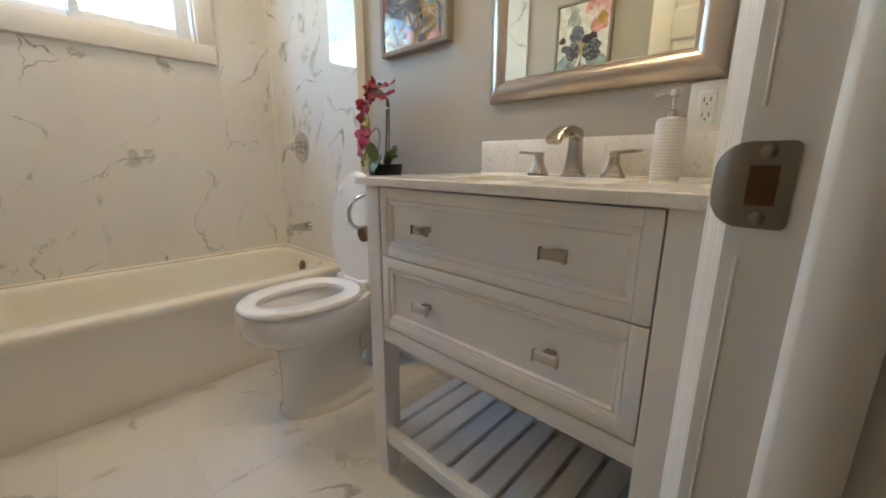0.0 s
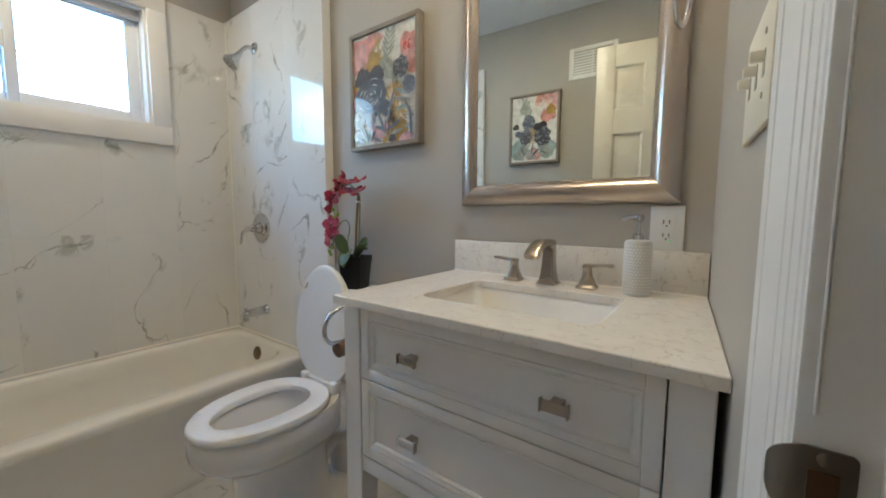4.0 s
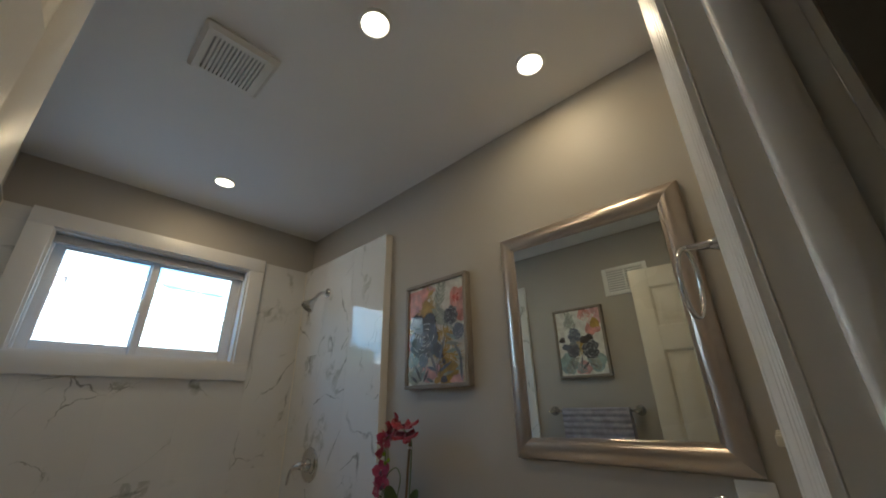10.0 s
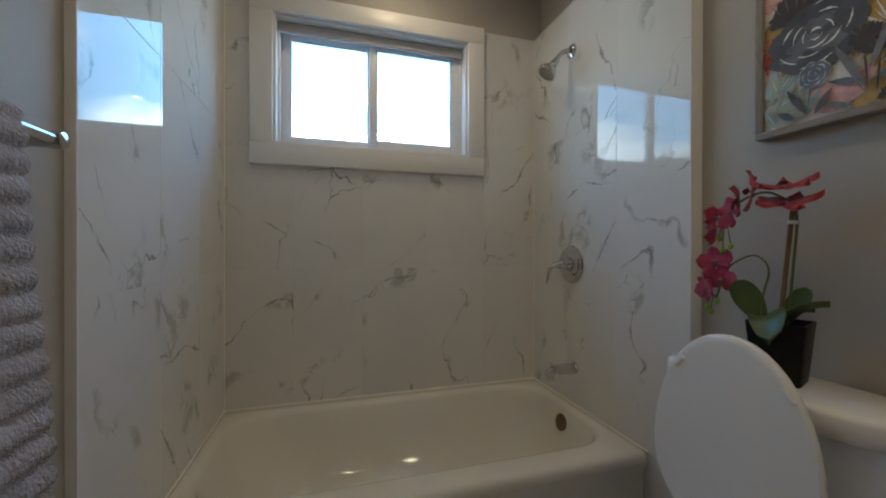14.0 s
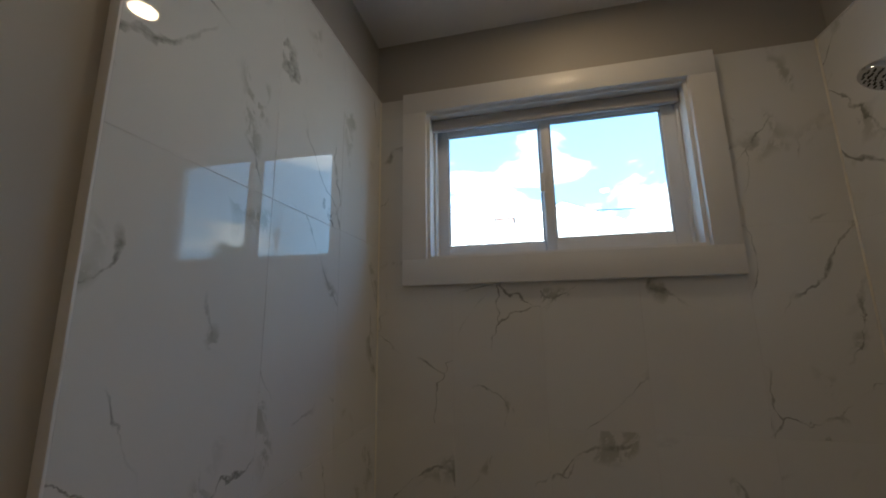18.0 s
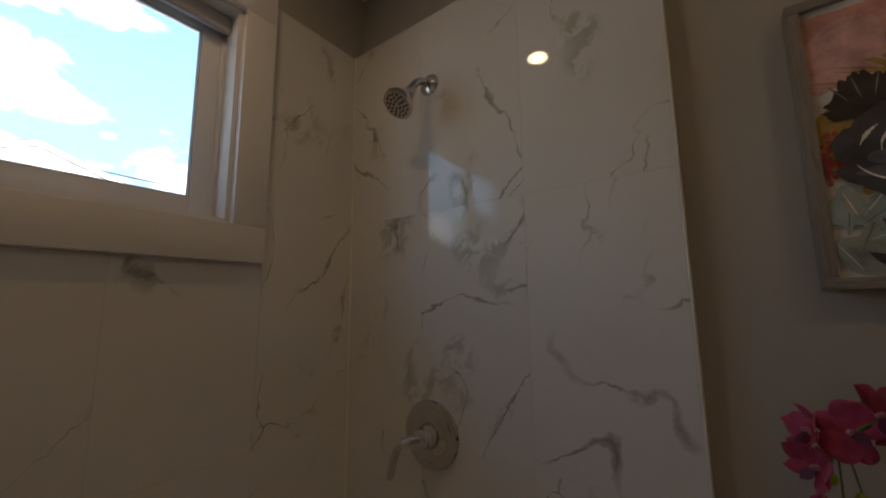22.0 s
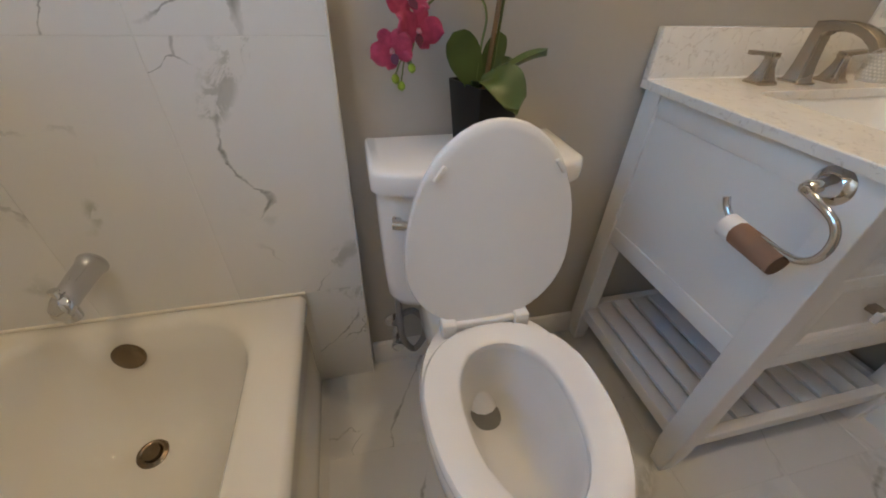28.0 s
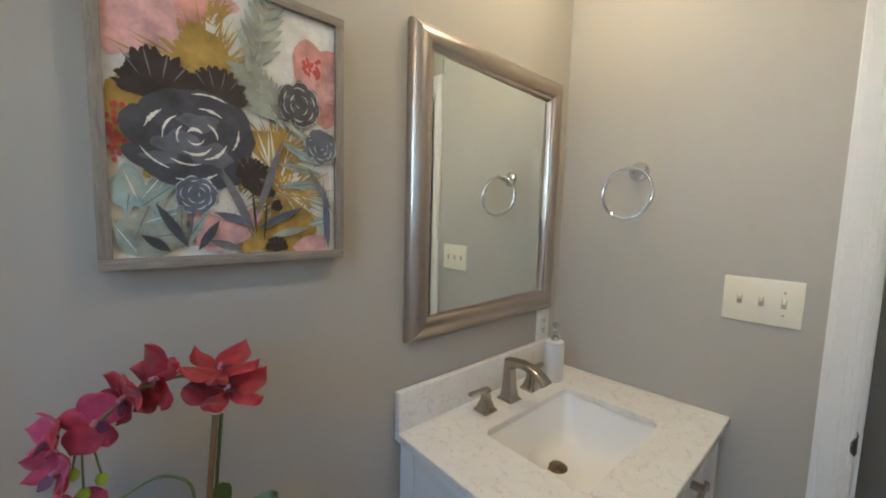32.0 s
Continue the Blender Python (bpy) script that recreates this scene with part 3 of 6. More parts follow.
blade = [(0.300, 0.0740, 1.003, 0.0130, 0.012), (0.288, 0.0805, 0.995, 0.0140, 0.012), (0.280, 0.0850, 0.981, 0.0140, 0.0095), (0.275, 0.0880, 0.962, 0.0125, 0.0075), (0.2715, 0.0905, 0.941, 0.0120, 0.0065), (0.2695, 0.0920, 0.924, 0.0105, 0.0055), (0.2690, 0.0925, 0.918, 0.0060, 0.0035)]
add_loft(bm, [[Vector((bx + wx * math.cos(a), YT - by + wy * math.sin(a), bz + 0.3 * wx * math.cos(a))) for a in [2 * math.pi * q / 14 for q in range(14)]] for bx, by, bz, wx, wy in blade])
part("lever_blade", bm, CHROME, valve)
spout = thing("tub_spout", (0.345, YT, 0.550), "chrome tub spout with diverter on marble tile", "faucet")
rings = []
for d, h, w, dz in [(0, 0.030, 0.030, 0.0), (0.006, 0.029, 0.029, 0.0), (0.012, 0.026, 0.026, 0.0), (0.06, 0.0245, 0.0245, -0.001), (0.10, 0.0225, 0.0230, -0.004), (0.122, 0.0215, 0.0220, -0.008), (0.134, 0.0190, 0.0205, -0.013), (0.140, 0.0140, 0.0160, -0.018)]:
    rings.append([Vector((0.345 + w * math.cos(a), YT - d, 0.550 + dz + h * math.sin(a))) for a in [2 * math.pi * q / 20 for q in range(20)]])
part("body", loft(rings), CHROME, spout)
part("diverter", lathe([(0, 0), (0.006, 0), (0.006, 0.014), (0.009, 0.016), (0.009, 0.022), (0, 0.023)], facing(0.345, YT - 0.119, 0.558, (0, 0, 1)), 12), CHROME, spout)
part("nozzle", lathe([(0.013, 0), (0.0165, 0.0), (0.0175, 0.024), (0, 0.024)], facing(0.345, YT - 0.119, 0.506, (0, 0, 1)), 16), CHROME, spout)
shower = thing("shower_fixture", (0.325, YT, 1.962), "chrome shower head on a short bent arm", "shower head")
part("flange", lathe([(0, 0), (0.031, 0), (0.031, 0.004), (0.022, 0.012), (0.012, 0.014), (0, 0.014)], facing(0.325, YT, 1.962, (0, -1, 0))), CHROME, shower)
part("arm", tube(curve([(0.325, YT, 1.962), (0.325, YT - 0.035, 1.958), (0.324, YT - 0.062, 1.938), (0.323, YT - 0.082, 1.908)]), 0.0105, 14), CHROME, shower)
hp = facing(0.323, YT - 0.086, 1.902, (-0.10, -0.60, -0.79))
part("head", lathe([(0, -0.012), (0.015, -0.012), (0.017, 0.012), (0.026, 0.03), (0.039, 0.05), (0.043, 0.062), (0.041, 0.068), (0, 0.069)], hp, 28), CHROME, shower)
bm = bmesh.new()
for r, q in ((0.010, 5), (0.020, 10), (0.030, 15)):
    for s in range(q):
        a = 2 * math.pi * s / q
        c = hp @ Vector((r * math.cos(a), r * math.sin(a), 0.0705))
        bmesh.ops.create_icosphere(bm, subdivisions=1, radius=0.0026, matrix=Matrix.Translation(c))
part("nozzles", bm, DARK, shower, "dark rubber spray nozzles")

# ---- toilet ----
TX = 1.172
toilet = thing("toilet", (TX, -0.35, 0), "white porcelain toilet with raised seat lid", "toilet")
rings = [egg(TX + 0.006, -0.36, 0.122, 0.236, 0.25, 0.0), egg(TX + 0.006, -0.36, 0.124, 0.238, 0.25, 0.012), egg(TX + 0.006, -0.36, 0.115, 0.229, 0.24, 0.026), egg(TX + 0.005, -0.362, 0.110, 0.223, 0.21, 0.042), egg(TX + 0.004, -0.365, 0.108, 0.218, 0.150, 0.062), egg(TX + 0.004, -0.368, 0.107, 0.214, 0.118, 0.10),
         egg(TX + 0.004, -0.370, 0.106, 0.210, 0.110, 0.18), egg(TX + 0.002, -0.372, 0.107, 0.210, 0.112, 0.235), egg(TX, -0.378, 0.112, 0.213, 0.135, 0.262), egg(TX, -0.392, 0.126, 0.226, 0.190, 0.284), egg(TX, -0.408, 0.147, 0.245, 0.218, 0.304), egg(TX, -0.420, 0.163, 0.262, 0.222, 0.326),
         egg(TX, -0.425, 0.171, 0.272, 0.222, 0.350), egg(TX, -0.425, 0.174, 0.276, 0.222, 0.376), egg(TX, -0.425, 0.175, 0.277, 0.222, 0.414), egg(TX, -0.425, 0.170, 0.272, 0.218, 0.426),
         egg(TX, -0.43, 0.118, 0.206, 0.145, 0.424), egg(TX, -0.43, 0.110, 0.196, 0.14, 0.41), egg(TX, -0.43, 0.106, 0.182, 0.135, 0.36), egg(TX, -0.405, 0.084, 0.146, 0.112, 0.29),
         egg(TX, -0.372, 0.058, 0.09, 0.072, 0.24), egg(TX, -0.345, 0.040, 0.045, 0.036, 0.215), egg(TX - 0.004, -0.340, 0.032, 0.030, 0.026, 0.19), egg(TX - 0.004, -0.335, 0.028, 0.026, 0.022, 0.16)]
part("bowl", loft(rings), PORC, toilet, "", 60)
part("water", loft([egg(TX - 0.002, -0.343, 0.037, 0.040, 0.033, 0.204), egg(TX - 0.002, -0.343, 0.037, 0.040, 0.033, 0.206)]), WATER, toilet, "still water in the bowl")
part("trapway", tube(curve([(TX, -0.33, 0.14), (TX, -0.255, 0.20), (TX, -0.205, 0.235), (TX, -0.155, 0.20), (TX, -0.140, 0.13), (TX, -0.140, 0.02)], 6), 0.060, 18), PORC, toilet, "", 60)
part("deck", box(TX - 0.115, TX + 0.115, -0.255, -0.02, 0.26, 0.418, 0.03, 4), PORC, toilet)
# tank: tapered with a bowed front
def tank_ring(hx, front, back, z, bow):
    pts = []
    n = 22
    for s in range(n + 1):
        u = -1 + 2 * s / n
        u = math.copysign(1 - (1 - abs(u)) ** 1.5, u)
        edge = 0.018 * max(0.0, (abs(u) - 0.84) / 0.16) ** 2.4
        pts.append(Vector((TX + u * hx, front - bow * (1 - u * u) + edge, z)))
    for s in range(n + 1):
        u = 1 - 2 * s / n
        pts.append(Vector((TX + u * hx, back, z)))
    return pts
part("tank", loft([tank_ring(0.160, -0.116, 0.018, 0.405, 0.022), tank_ring(0.188, -0.130, 0.018, 0.418, 0.03), tank_ring(0.199, -0.138, 0.018, 0.445, 0.032), tank_ring(0.204, -0.143, 0.018, 0.50, 0.032), tank_ring(0.208, -0.148, 0.018, 0.62, 0.032), tank_ring(0.211, -0.153, 0.018, 0.735, 0.032)]), PORC, toilet, "", 60)
part("tank_lid", loft([tank_ring(0.209, -0.154, 0.02, 0.737, 0.033), tank_ring(0.220, -0.161, 0.022, 0.739, 0.034), tank_ring(0.222, -0.163, 0.022, 0.744, 0.034), tank_ring(0.2205, -0.162, 0.022, 0.776, 0.034), tank_ring(0.218, -0.160, 0.021, 0.782, 0.034), tank_ring(0.213, -0.156, 0.018, 0.7855, 0.033), tank_ring(0.196, -0.144, 0.010, 0.7875, 0.03)]), PORC, toilet, "", 50)
hnd = part("flush_handle", lathe([(0, 0), (0.013, 0), (0.013, 0.008), (0.008, 0.010), (0.008, 0.022), (0, 0.023)], facing(TX - 0.174, -0.150, 0.680, (0, -1, 0)), 16), CHROME, toilet, "chrome flush lever")
part("lever_arm", tube([(TX - 0.186, -0.174, 0.681), (TX - 0.150, -0.186, 0.679), (TX - 0.098, -0.196, 0.674)], 0.011, 10, 0.008), CHROME, hnd)
# seat ring
outer = egg(TX + 0.002, -0.440, 0.177, 0.260, 0.180, 0, 48)
inner = egg(TX, -0.452, 0.102, 0.186, 0.135, 0, 48)
def lvl(pts, z, k=1.0):
    c = Vector((TX, -0.445, 0))
    return [Vector((c.x + (p.x - c.x) * k, c.y + (p.y - c.y) * k, z)) for p in pts]
part("seat", loft([lvl(inner, 0.428), lvl(outer, 0.428, 0.985), lvl(outer, 0.432), lvl(outer, 0.442, 1.0), lvl(outer, 0.450, 0.97), lvl(inner, 0.450, 1.06), lvl(inner, 0.444), lvl(inner, 0.428)], False, False), PLASTIC, toilet, "", 50)
# lid, raised against the tank
up = pose(TX, -0.234, 0.439, 86, 0, 0)
lid_out = [Vector((p.x - TX, -(p.y + 0.25), 0)) for p in egg(TX, -0.425, 0.174, 0.279, 0.172, 0, 48, 2.08)]
def lidr(k, z):
    c = Vector((0, 0.18, 0))
    return [up @ (c + (p - c) * k + Vector((0, 0, z))) for p in lid_out]
lid = part("seat_lid", loft([lidr(0.93, 0.004), lidr(0.985, 0.0), lidr(1.0, 0.006), lidr(1.0, 0.014), lidr(0.985, 0.019), lidr(0.93, 0.0205)]), PLASTIC, toilet, "raised white seat lid", 50)
for ux, uy in ((-0.108, 0.368), (0.118, 0.368)):
    bm = bmesh.new()
    tilt = up @ pose(ux, uy, 0, 0, 0, 38 if ux > 0 else -38)
    add_box(bm, -0.005, 0.005, -0.016, 0.016, 0.016, 0.027, 0.003, 2, tilt)
    part("bumper", bm, PLASTIC, lid)
part("hinge_bar", box(TX - 0.098, TX + 0.098, -0.262, -0.236, 0.440, 0.459, 0.005, 3), PLASTIC, toilet)
for sx in (-0.085, 0.085):
    part("hinge_block", box(TX + sx - 0.017, TX + sx + 0.017, -0.272, -0.232, 0.426, 0.468, 0.006), PLASTIC, toilet)
for sx in (-0.09, 0.09):
    part("bolt_cap", lathe([(0.014, 0), (0.014, 0.006), (0.008, 0.014), (0, 0.016)], facing(TX + sx * 1.12, -0.29, 0.02, (0, 0, 1)), 14), PORC, toilet)
# water supply
supply = thing("supply_valve", (0.990, YW, 0.185), "chrome stop valve with grey braided hose", "pipe")
part("escutcheon", lathe([(0.03, 0), (0.03, 0.003), (0.015, 0.012), (0, 0.012)], facing(0.990, YW, 0.185, (0, -1, 0)), 20), CHROME, supply)
part("stub", tube([(0.990, YW, 0.185), (0.990, YW - 0.07, 0.185)], 0.009), CHROME, supply)
part("body", tube([(0.990, YW - 0.06, 0.150), (0.990, YW - 0.06, 0.235)], 0.013, 12), CHROME, supply)
part("knob", lathe([(0, 0), (0.018, 0), (0.02, 0.006), (0.018, 0.014), (0, 0.016)], facing(0.990, YW - 0.082, 0.165, (0, -1, 0)), 14), CHROME, supply)
part("hose", tube(curve([(1.000, YW - 0.075, 0.415), (0.999, YW - 0.078, 0.35), (1.000, YW - 0.085, 0.27), (1.008, YW - 0.088, 0.19), (1.038, YW - 0.088, 0.140), (1.068, YW - 0.086, 0.185), (1.070, YW - 0.080, 0.25), (1.040, YW - 0.072, 0.29), (1.005, YW - 0.064, 0.270), (0.990, YW - 0.060, 0.230)], 6), 0.0095, 12), RUBBER, supply, "grey braided hose")
part("hose_nut", lathe([(0.012, 0), (0.016, 0.002), (0.016, 0.024), (0.012, 0.028)], facing(1.000, YW - 0.0755, 0.385, (0, 0, 1)), 6), OUTW, supply, "white plastic nut")

# ---- vanity ----
VX0, VX1, VYF, VYB = 1.634, 2.386, -0.50, 0.028
CT = 0.892
vanity = thing("vanity_cabinet", (2.0, -0.24, 0), "white two-drawer bathroom vanity with slatted shelf", "cabinet")
L = 0.055
for lx in (VX0, VX1 - L):
    for ly in (VYF, VYB - L):
        part("leg", fit_wall(loft([rrect(lx + L / 2 + 0.003 * (1 if lx == VX0 else -1), ly + L / 2, 0.021, 0.021, 0.002, 0.0, 3), rrect(lx + L / 2, ly + L / 2, L / 2, L / 2, 0.002, 0.10, 3), rrect(lx + L / 2, ly + L / 2, L / 2, L / 2, 0.002, CT - 0.021, 3)])), CAB, vanity, "", 20)
DX0, DX1 = VX0 + L, VX1 - L
for sx, a, b in ((0, VX0 + 0.008, VX0 + 0.024), (1, VX1 - 0.024, VX1 - 0.008)):
    part("side_panel", fit_wall(box(a, b, VYF + L, VYB - L, 0.452, CT - 0.021)), CAB, vanity)
    o = VX0 + 0.004 if sx == 0 else VX1 - 0.02
    part("side_rail", fit_wall(box(o, o + 0.016, VYF + L, VYB - L, CT - 0.075, CT - 0.0215, 0.002)), CAB, vanity)
    part("side_rail", fit_wall(box(o, o + 0.016, VYF + L, VYB - L, 0.448, 0.50, 0.002)), CAB, vanity)
part("back_panel", box(DX0, DX1, VYB - 0.012, VYB - 0.002, 0.452, CT - 0.021), CAB, vanity)
part("bottom_panel", box(VX0 + 0.024, VX1 - 0.024, VYF + 0.03, VYB - 0.013, 0.452, 0.466), CAB, vanity)
part("bottom_rail", box(DX0, DX1, VYF + 0.004, VYF + 0.026, 0.450, 0.490, 0.002), CAB, vanity)
part("top_rail", box(DX0, DX1, VYF + 0.006, VYF + 0.026, 0.868, CT - 0.0215), CAB, vanity)


def drawer(z0, z1, label):
    x0, x1, y = DX0 + 0.003, DX1 - 0.003, VYF + 0.002
    w = 0.026
    deep = z1 - 0.03 if z0 < 0.6 else z0 + 0.034
    d = part("drawer", box(x0 + w, x1 - w, y + 0.009, y + 0.018, z0 + w, z1 - w), CAB, vanity, label)
    part("drawer_box", box(x0 + 0.03, x1 - 0.03, y + 0.0185, y + 0.38, z0 + 0.02, deep), CAB, d)
    for a in ((x0, x0 + w, z0, z1), (x1 - w, x1, z0, z1), (x0 + w, x1 - w, z0, z0 + w), (x0 + w, x1 - w, z1 - w, z1)):
        part("stile" if a[3] - a[2] > 0.1 else "rail", box(a[0], a[1], y, y + 0.018, a[2], a[3], 0.0015), CAB, d)
    # ogee moulding inside the frame
    prof = [(0, 0.0035), (0.004, 0.001), (0.010, 0.004), (0.014, 0.0035), (0.018, 0.0085), (0.018, 0.012), (0, 0.012)]
    xi0, xi1, zi0, zi1 = x0 + w - 0.001, x1 - w + 0.001, z0 + w - 0.001, z1 - w + 0.001
    corner = ((xi0, zi0, 1, 1), (xi1, zi0, -1, 1), (xi1, zi1, -1, -1), (xi0, zi1, 1, -1))
    ring = [[Vector((cx + sx * a, y + b, cz + sz * a)) for a, b in prof] for cx, cz, sx, sz in corner]
    part("moulding", loft(ring + [ring[0]], False, False), CAB, d, "", 25)
    for kx in (1.856, 2.176):
        kz = (z0 + z1) / 2
        # lower knobs catch reflections, painted in with the paler metal
        paler = z0 < 0.6
        metal = NICKEL_LIT if paler else NICKEL
        k = part("knob", box(kx - 0.0215, kx + 0.0215, y - 0.0225, y - 0.0145, kz - 0.0095, kz + 0.0095, 0.0025), metal, d, "rectangular knob, reflections imitated by a paler colour" if paler else "brushed nickel rectangular knob")
        for ax in (kx - 0.0245, kx + 0.0215):
            part("knob_end", box(ax, ax + 0.003, y - 0.0245, y - 0.0125, kz - 0.0115, kz + 0.0115, 0.001), metal, k)
        part("knob_post", box(kx - 0.010, kx + 0.010, y - 0.0145, y + 0.010, kz - 0.006, kz + 0.006), NICKEL, k)
    return d


drawer(0.694, 0.866, "upper drawer with moulded white front")
drawer(0.495, 0.691, "lower drawer with moulded white front")
# slatted shelf
part("shelf_rail", box(VX0 + 0.012, VX1 - 0.012, VYF + 0.006, VYF + 0.032, 0.118, 0.158, 0.002), CAB, vanity)
part("shelf_rail", fit_wall(box(VX0 + 0.012, VX1 - 0.012, VYB - 0.034, VYB - 0.010, 0.118, 0.158, 0.002)), CAB, vanity)
for a, b in ((VX0 + 0.010, VX0 + 0.048), (VX1 - 0.034, VX1 - 0.010)):
    part("shelf_side", fit_wall(box(a, b, VYF + L, VYB - L, 0.118, 0.158, 0.002)), CAB, vanity)
for k in range(9):
    x = VX0 + 0.061 + k * 0.0722
    part("slat", box(x, x + 0.057, VYF + 0.033, VYB - 0.035, 0.143, 0.157, 0.003), CAB, vanity)

counter = thing("vanity_countertop", (2.0, -0.24, CT), "white speckled quartz countertop with backsplash and sink cutout", "countertop")
sx0, sx1, sy0, sy1 = 1.790, 2.206, -0.397, -0.118
scx, scy, shx, shy = (sx0 + sx1) / 2, (sy0 + sy1) / 2, (sx1 - sx0) / 2, (sy1 - sy0) / 2
cx0, cx1, cy0, cy1 = 1.616, 2.400, -0.519, YW - 0.002
ccx, ccy, chx, chy = (cx0 + cx1) / 2, (cy0 + cy1) / 2, (cx1 - cx0) / 2, (cy1 - cy0) / 2
def slab_edge(ring):
    return [Vector((wall_x(p.y) - 0.001 - (cx1 - p.x), p.y, p.z)) if p.x > ccx + 0.3 else p for p in ring]


part("slab", loft([rrect(scx, scy, shx, shy, 0.03, CT - 0.02), slab_edge(rrect(ccx, ccy, chx, chy, 0.003, CT - 0.02)), slab_edge(rrect(ccx, ccy, chx, chy, 0.003, CT - 0.002)), slab_edge(rrect(ccx, ccy, chx - 0.002, chy - 0.002, 0.003, CT)), rrect(scx, scy, shx + 0.001, shy + 0.001, 0.031, CT), rrect(scx, scy, shx, shy, 0.03, CT - 0.002), rrect(scx, scy, shx, shy, 0.03, CT - 0.02)], False, False), QUARTZ, counter, "", 20)
part("backsplash", box(cx0, wall_x(YW) - 0.001, YW - 0.022, YW - 0.002, CT + 0.0005, CT + 0.108, 0.002), QUARTZ, counter)
part("caulk", tube([(cx0, YW - 0.023, CT + 0.001), (wall_x(YW) - 0.002, YW - 0.023, CT + 0.001)], 0.0025, 6), OUTW, counter)
sink = thing("sink", (scx, scy, 0.74), "white rectangular undermount porcelain sink", "sink")
part("basin", loft([rrect(scx, scy, shx + 0.02, shy + 0.02, 0.04, CT - 0.021), rrect(scx, scy, shx + 0.004, shy + 0.004, 0.030, CT - 0.021), rrect(scx, scy, shx, shy, 0.028, CT - 0.028), rrect(scx, scy, shx - 0.014, shy - 0.012, 0.030, CT - 0.115), rrect(scx, scy, shx - 0.024, shy - 0.022, 0.036, CT - 0.142), rrect(scx, scy, shx - 0.040, shy - 0.037, 0.044, CT - 0.154), rrect(scx, scy + 0.004, shx - 0.070, shy - 0.066, 0.05, CT - 0.160), rrect(scx + 0.03, scy + 0.06, 0.03, 0.03, 0.025, CT - 0.166)], False, True), PORC, sink, "", 40)
part("drain", lathe([(0, 0), (0.030, 0), (0.030, 0.003), (0.022, 0.007), (0, 0.009)], facing(scx + 0.034, scy + 0.064, CT - 0.1655, (0, 0, 1)), 20), DRAINM, sink, "dark nickel drain")


# widespread faucet
FX, FY = 1.985, -0.048
faucet = thing("faucet", (FX, FY, CT), "brushed nickel arched faucet on quartz counter", "faucet")
def spout_rings(rows):
    """Chamfered square sections; each row: y, z, the way it runs in degrees (90 up, 180 forward), half width, half height."""
    rings = []
    for y, z, a, w, h in rows:
        side, upv = Vector((1, 0, 0)), Vector((0, math.sin(radians(a)), -math.cos(radians(a))))
        c = 0.24
        ring = [(1, 1 - c), (1 - c, 1), (-1 + c, 1), (-1, 1 - c), (-1, -1 + c), (-1 + c, -1), (1 - c, -1), (1, -1 + c)]
        rings.append([Vector((FX, FY + y, CT + z)) + side * w * p + upv * h * q for p, q in ring])
    return loft(rings)
part("base_plate", box(FX - 0.0275, FX + 0.0275, FY - 0.0275, FY + 0.0275, CT, CT + 0.006, 0.003), NICKEL, faucet)
part("spout", spout_rings([(0, 0.005, 90, 0.0250, 0.0250), (0, 0.012, 90, 0.0215, 0.0215), (0.001, 0.040, 90, 0.0180, 0.0175), (0.002, 0.075, 90, 0.0160, 0.0155), (0.002, 0.097, 92, 0.0155, 0.0150), (0.001, 0.113, 135, 0.0155, 0.0185), (-0.020, 0.1195, 172, 0.0155, 0.0115), (-0.045, 0.1225, 178, 0.0158, 0.0100), (-0.070, 0.1205, 190, 0.0165, 0.0095), (-0.094, 0.1130, 204, 0.0175, 0.0095), (-0.114, 0.1010, 216, 0.0185, 0.0095), (-0.128, 0.0880, 226, 0.0190, 0.0090)]), NICKEL, faucet, "", 30)
part("aerator", lathe([(0.009, 0), (0.009, 0.008), (0, 0.008)], facing(FX, FY - 0.1200, CT + 0.0835, (0, 0.3, 1)), 14), NICKEL, faucet)
for hx, way in ((FX - 0.108, -1), (FX + 0.108, 1)):
    h = part("handle", loft([rrect(hx, FY, 0.025, 0.025, 0.004, CT, 3), rrect(hx, FY, 0.025, 0.025, 0.004, CT + 0.005, 3), rrect(hx, FY, 0.020, 0.020, 0.004, CT + 0.010, 3), rrect(hx, FY, 0.012, 0.012, 0.003, CT + 0.034, 3), rrect(hx, FY, 0.010, 0.010, 0.003, CT + 0.052, 3), rrect(hx, FY, 0.012, 0.012, 0.003, CT + 0.058, 3), rrect(hx, FY, 0.010, 0.010, 0.003, CT + 0.064, 3)]), NICKEL, faucet, "", 25)
    part("lever", loft([[Vector((hx + way * d, FY + s * wy, CT + 0.062 + dz + t * 0.004)) for s, t in ((-1, -1), (1, -1), (1, 1), (-1, 1))] for d, wy, dz in ((-0.010, 0.010, 0), (0.02, 0.009, 0.001), (0.052, 0.008, 0.004), (0.066, 0.0075, 0.004))]), NICKEL, h)

# soap dispenser
SX, SY = 2.215, -0.056
soap = thing("soap_dispenser", (SX, SY, CT), "white embossed soap bottle with chrome pump", "soap dispenser")
part("bottle", lathe([(0, 0), (0.029, 0), (0.0315, 0.004), (0.0315, 0.130), (0.029, 0.136), (0.014, 0.139), (0, 0.139)], facing(SX, SY, CT, (0, 0, 1)), 36), grained("pale grey matt glaze", (0.60, 0.60, 0.595), 0.45, 0.04, 10, 0), soap)
bm = bmesh.new()
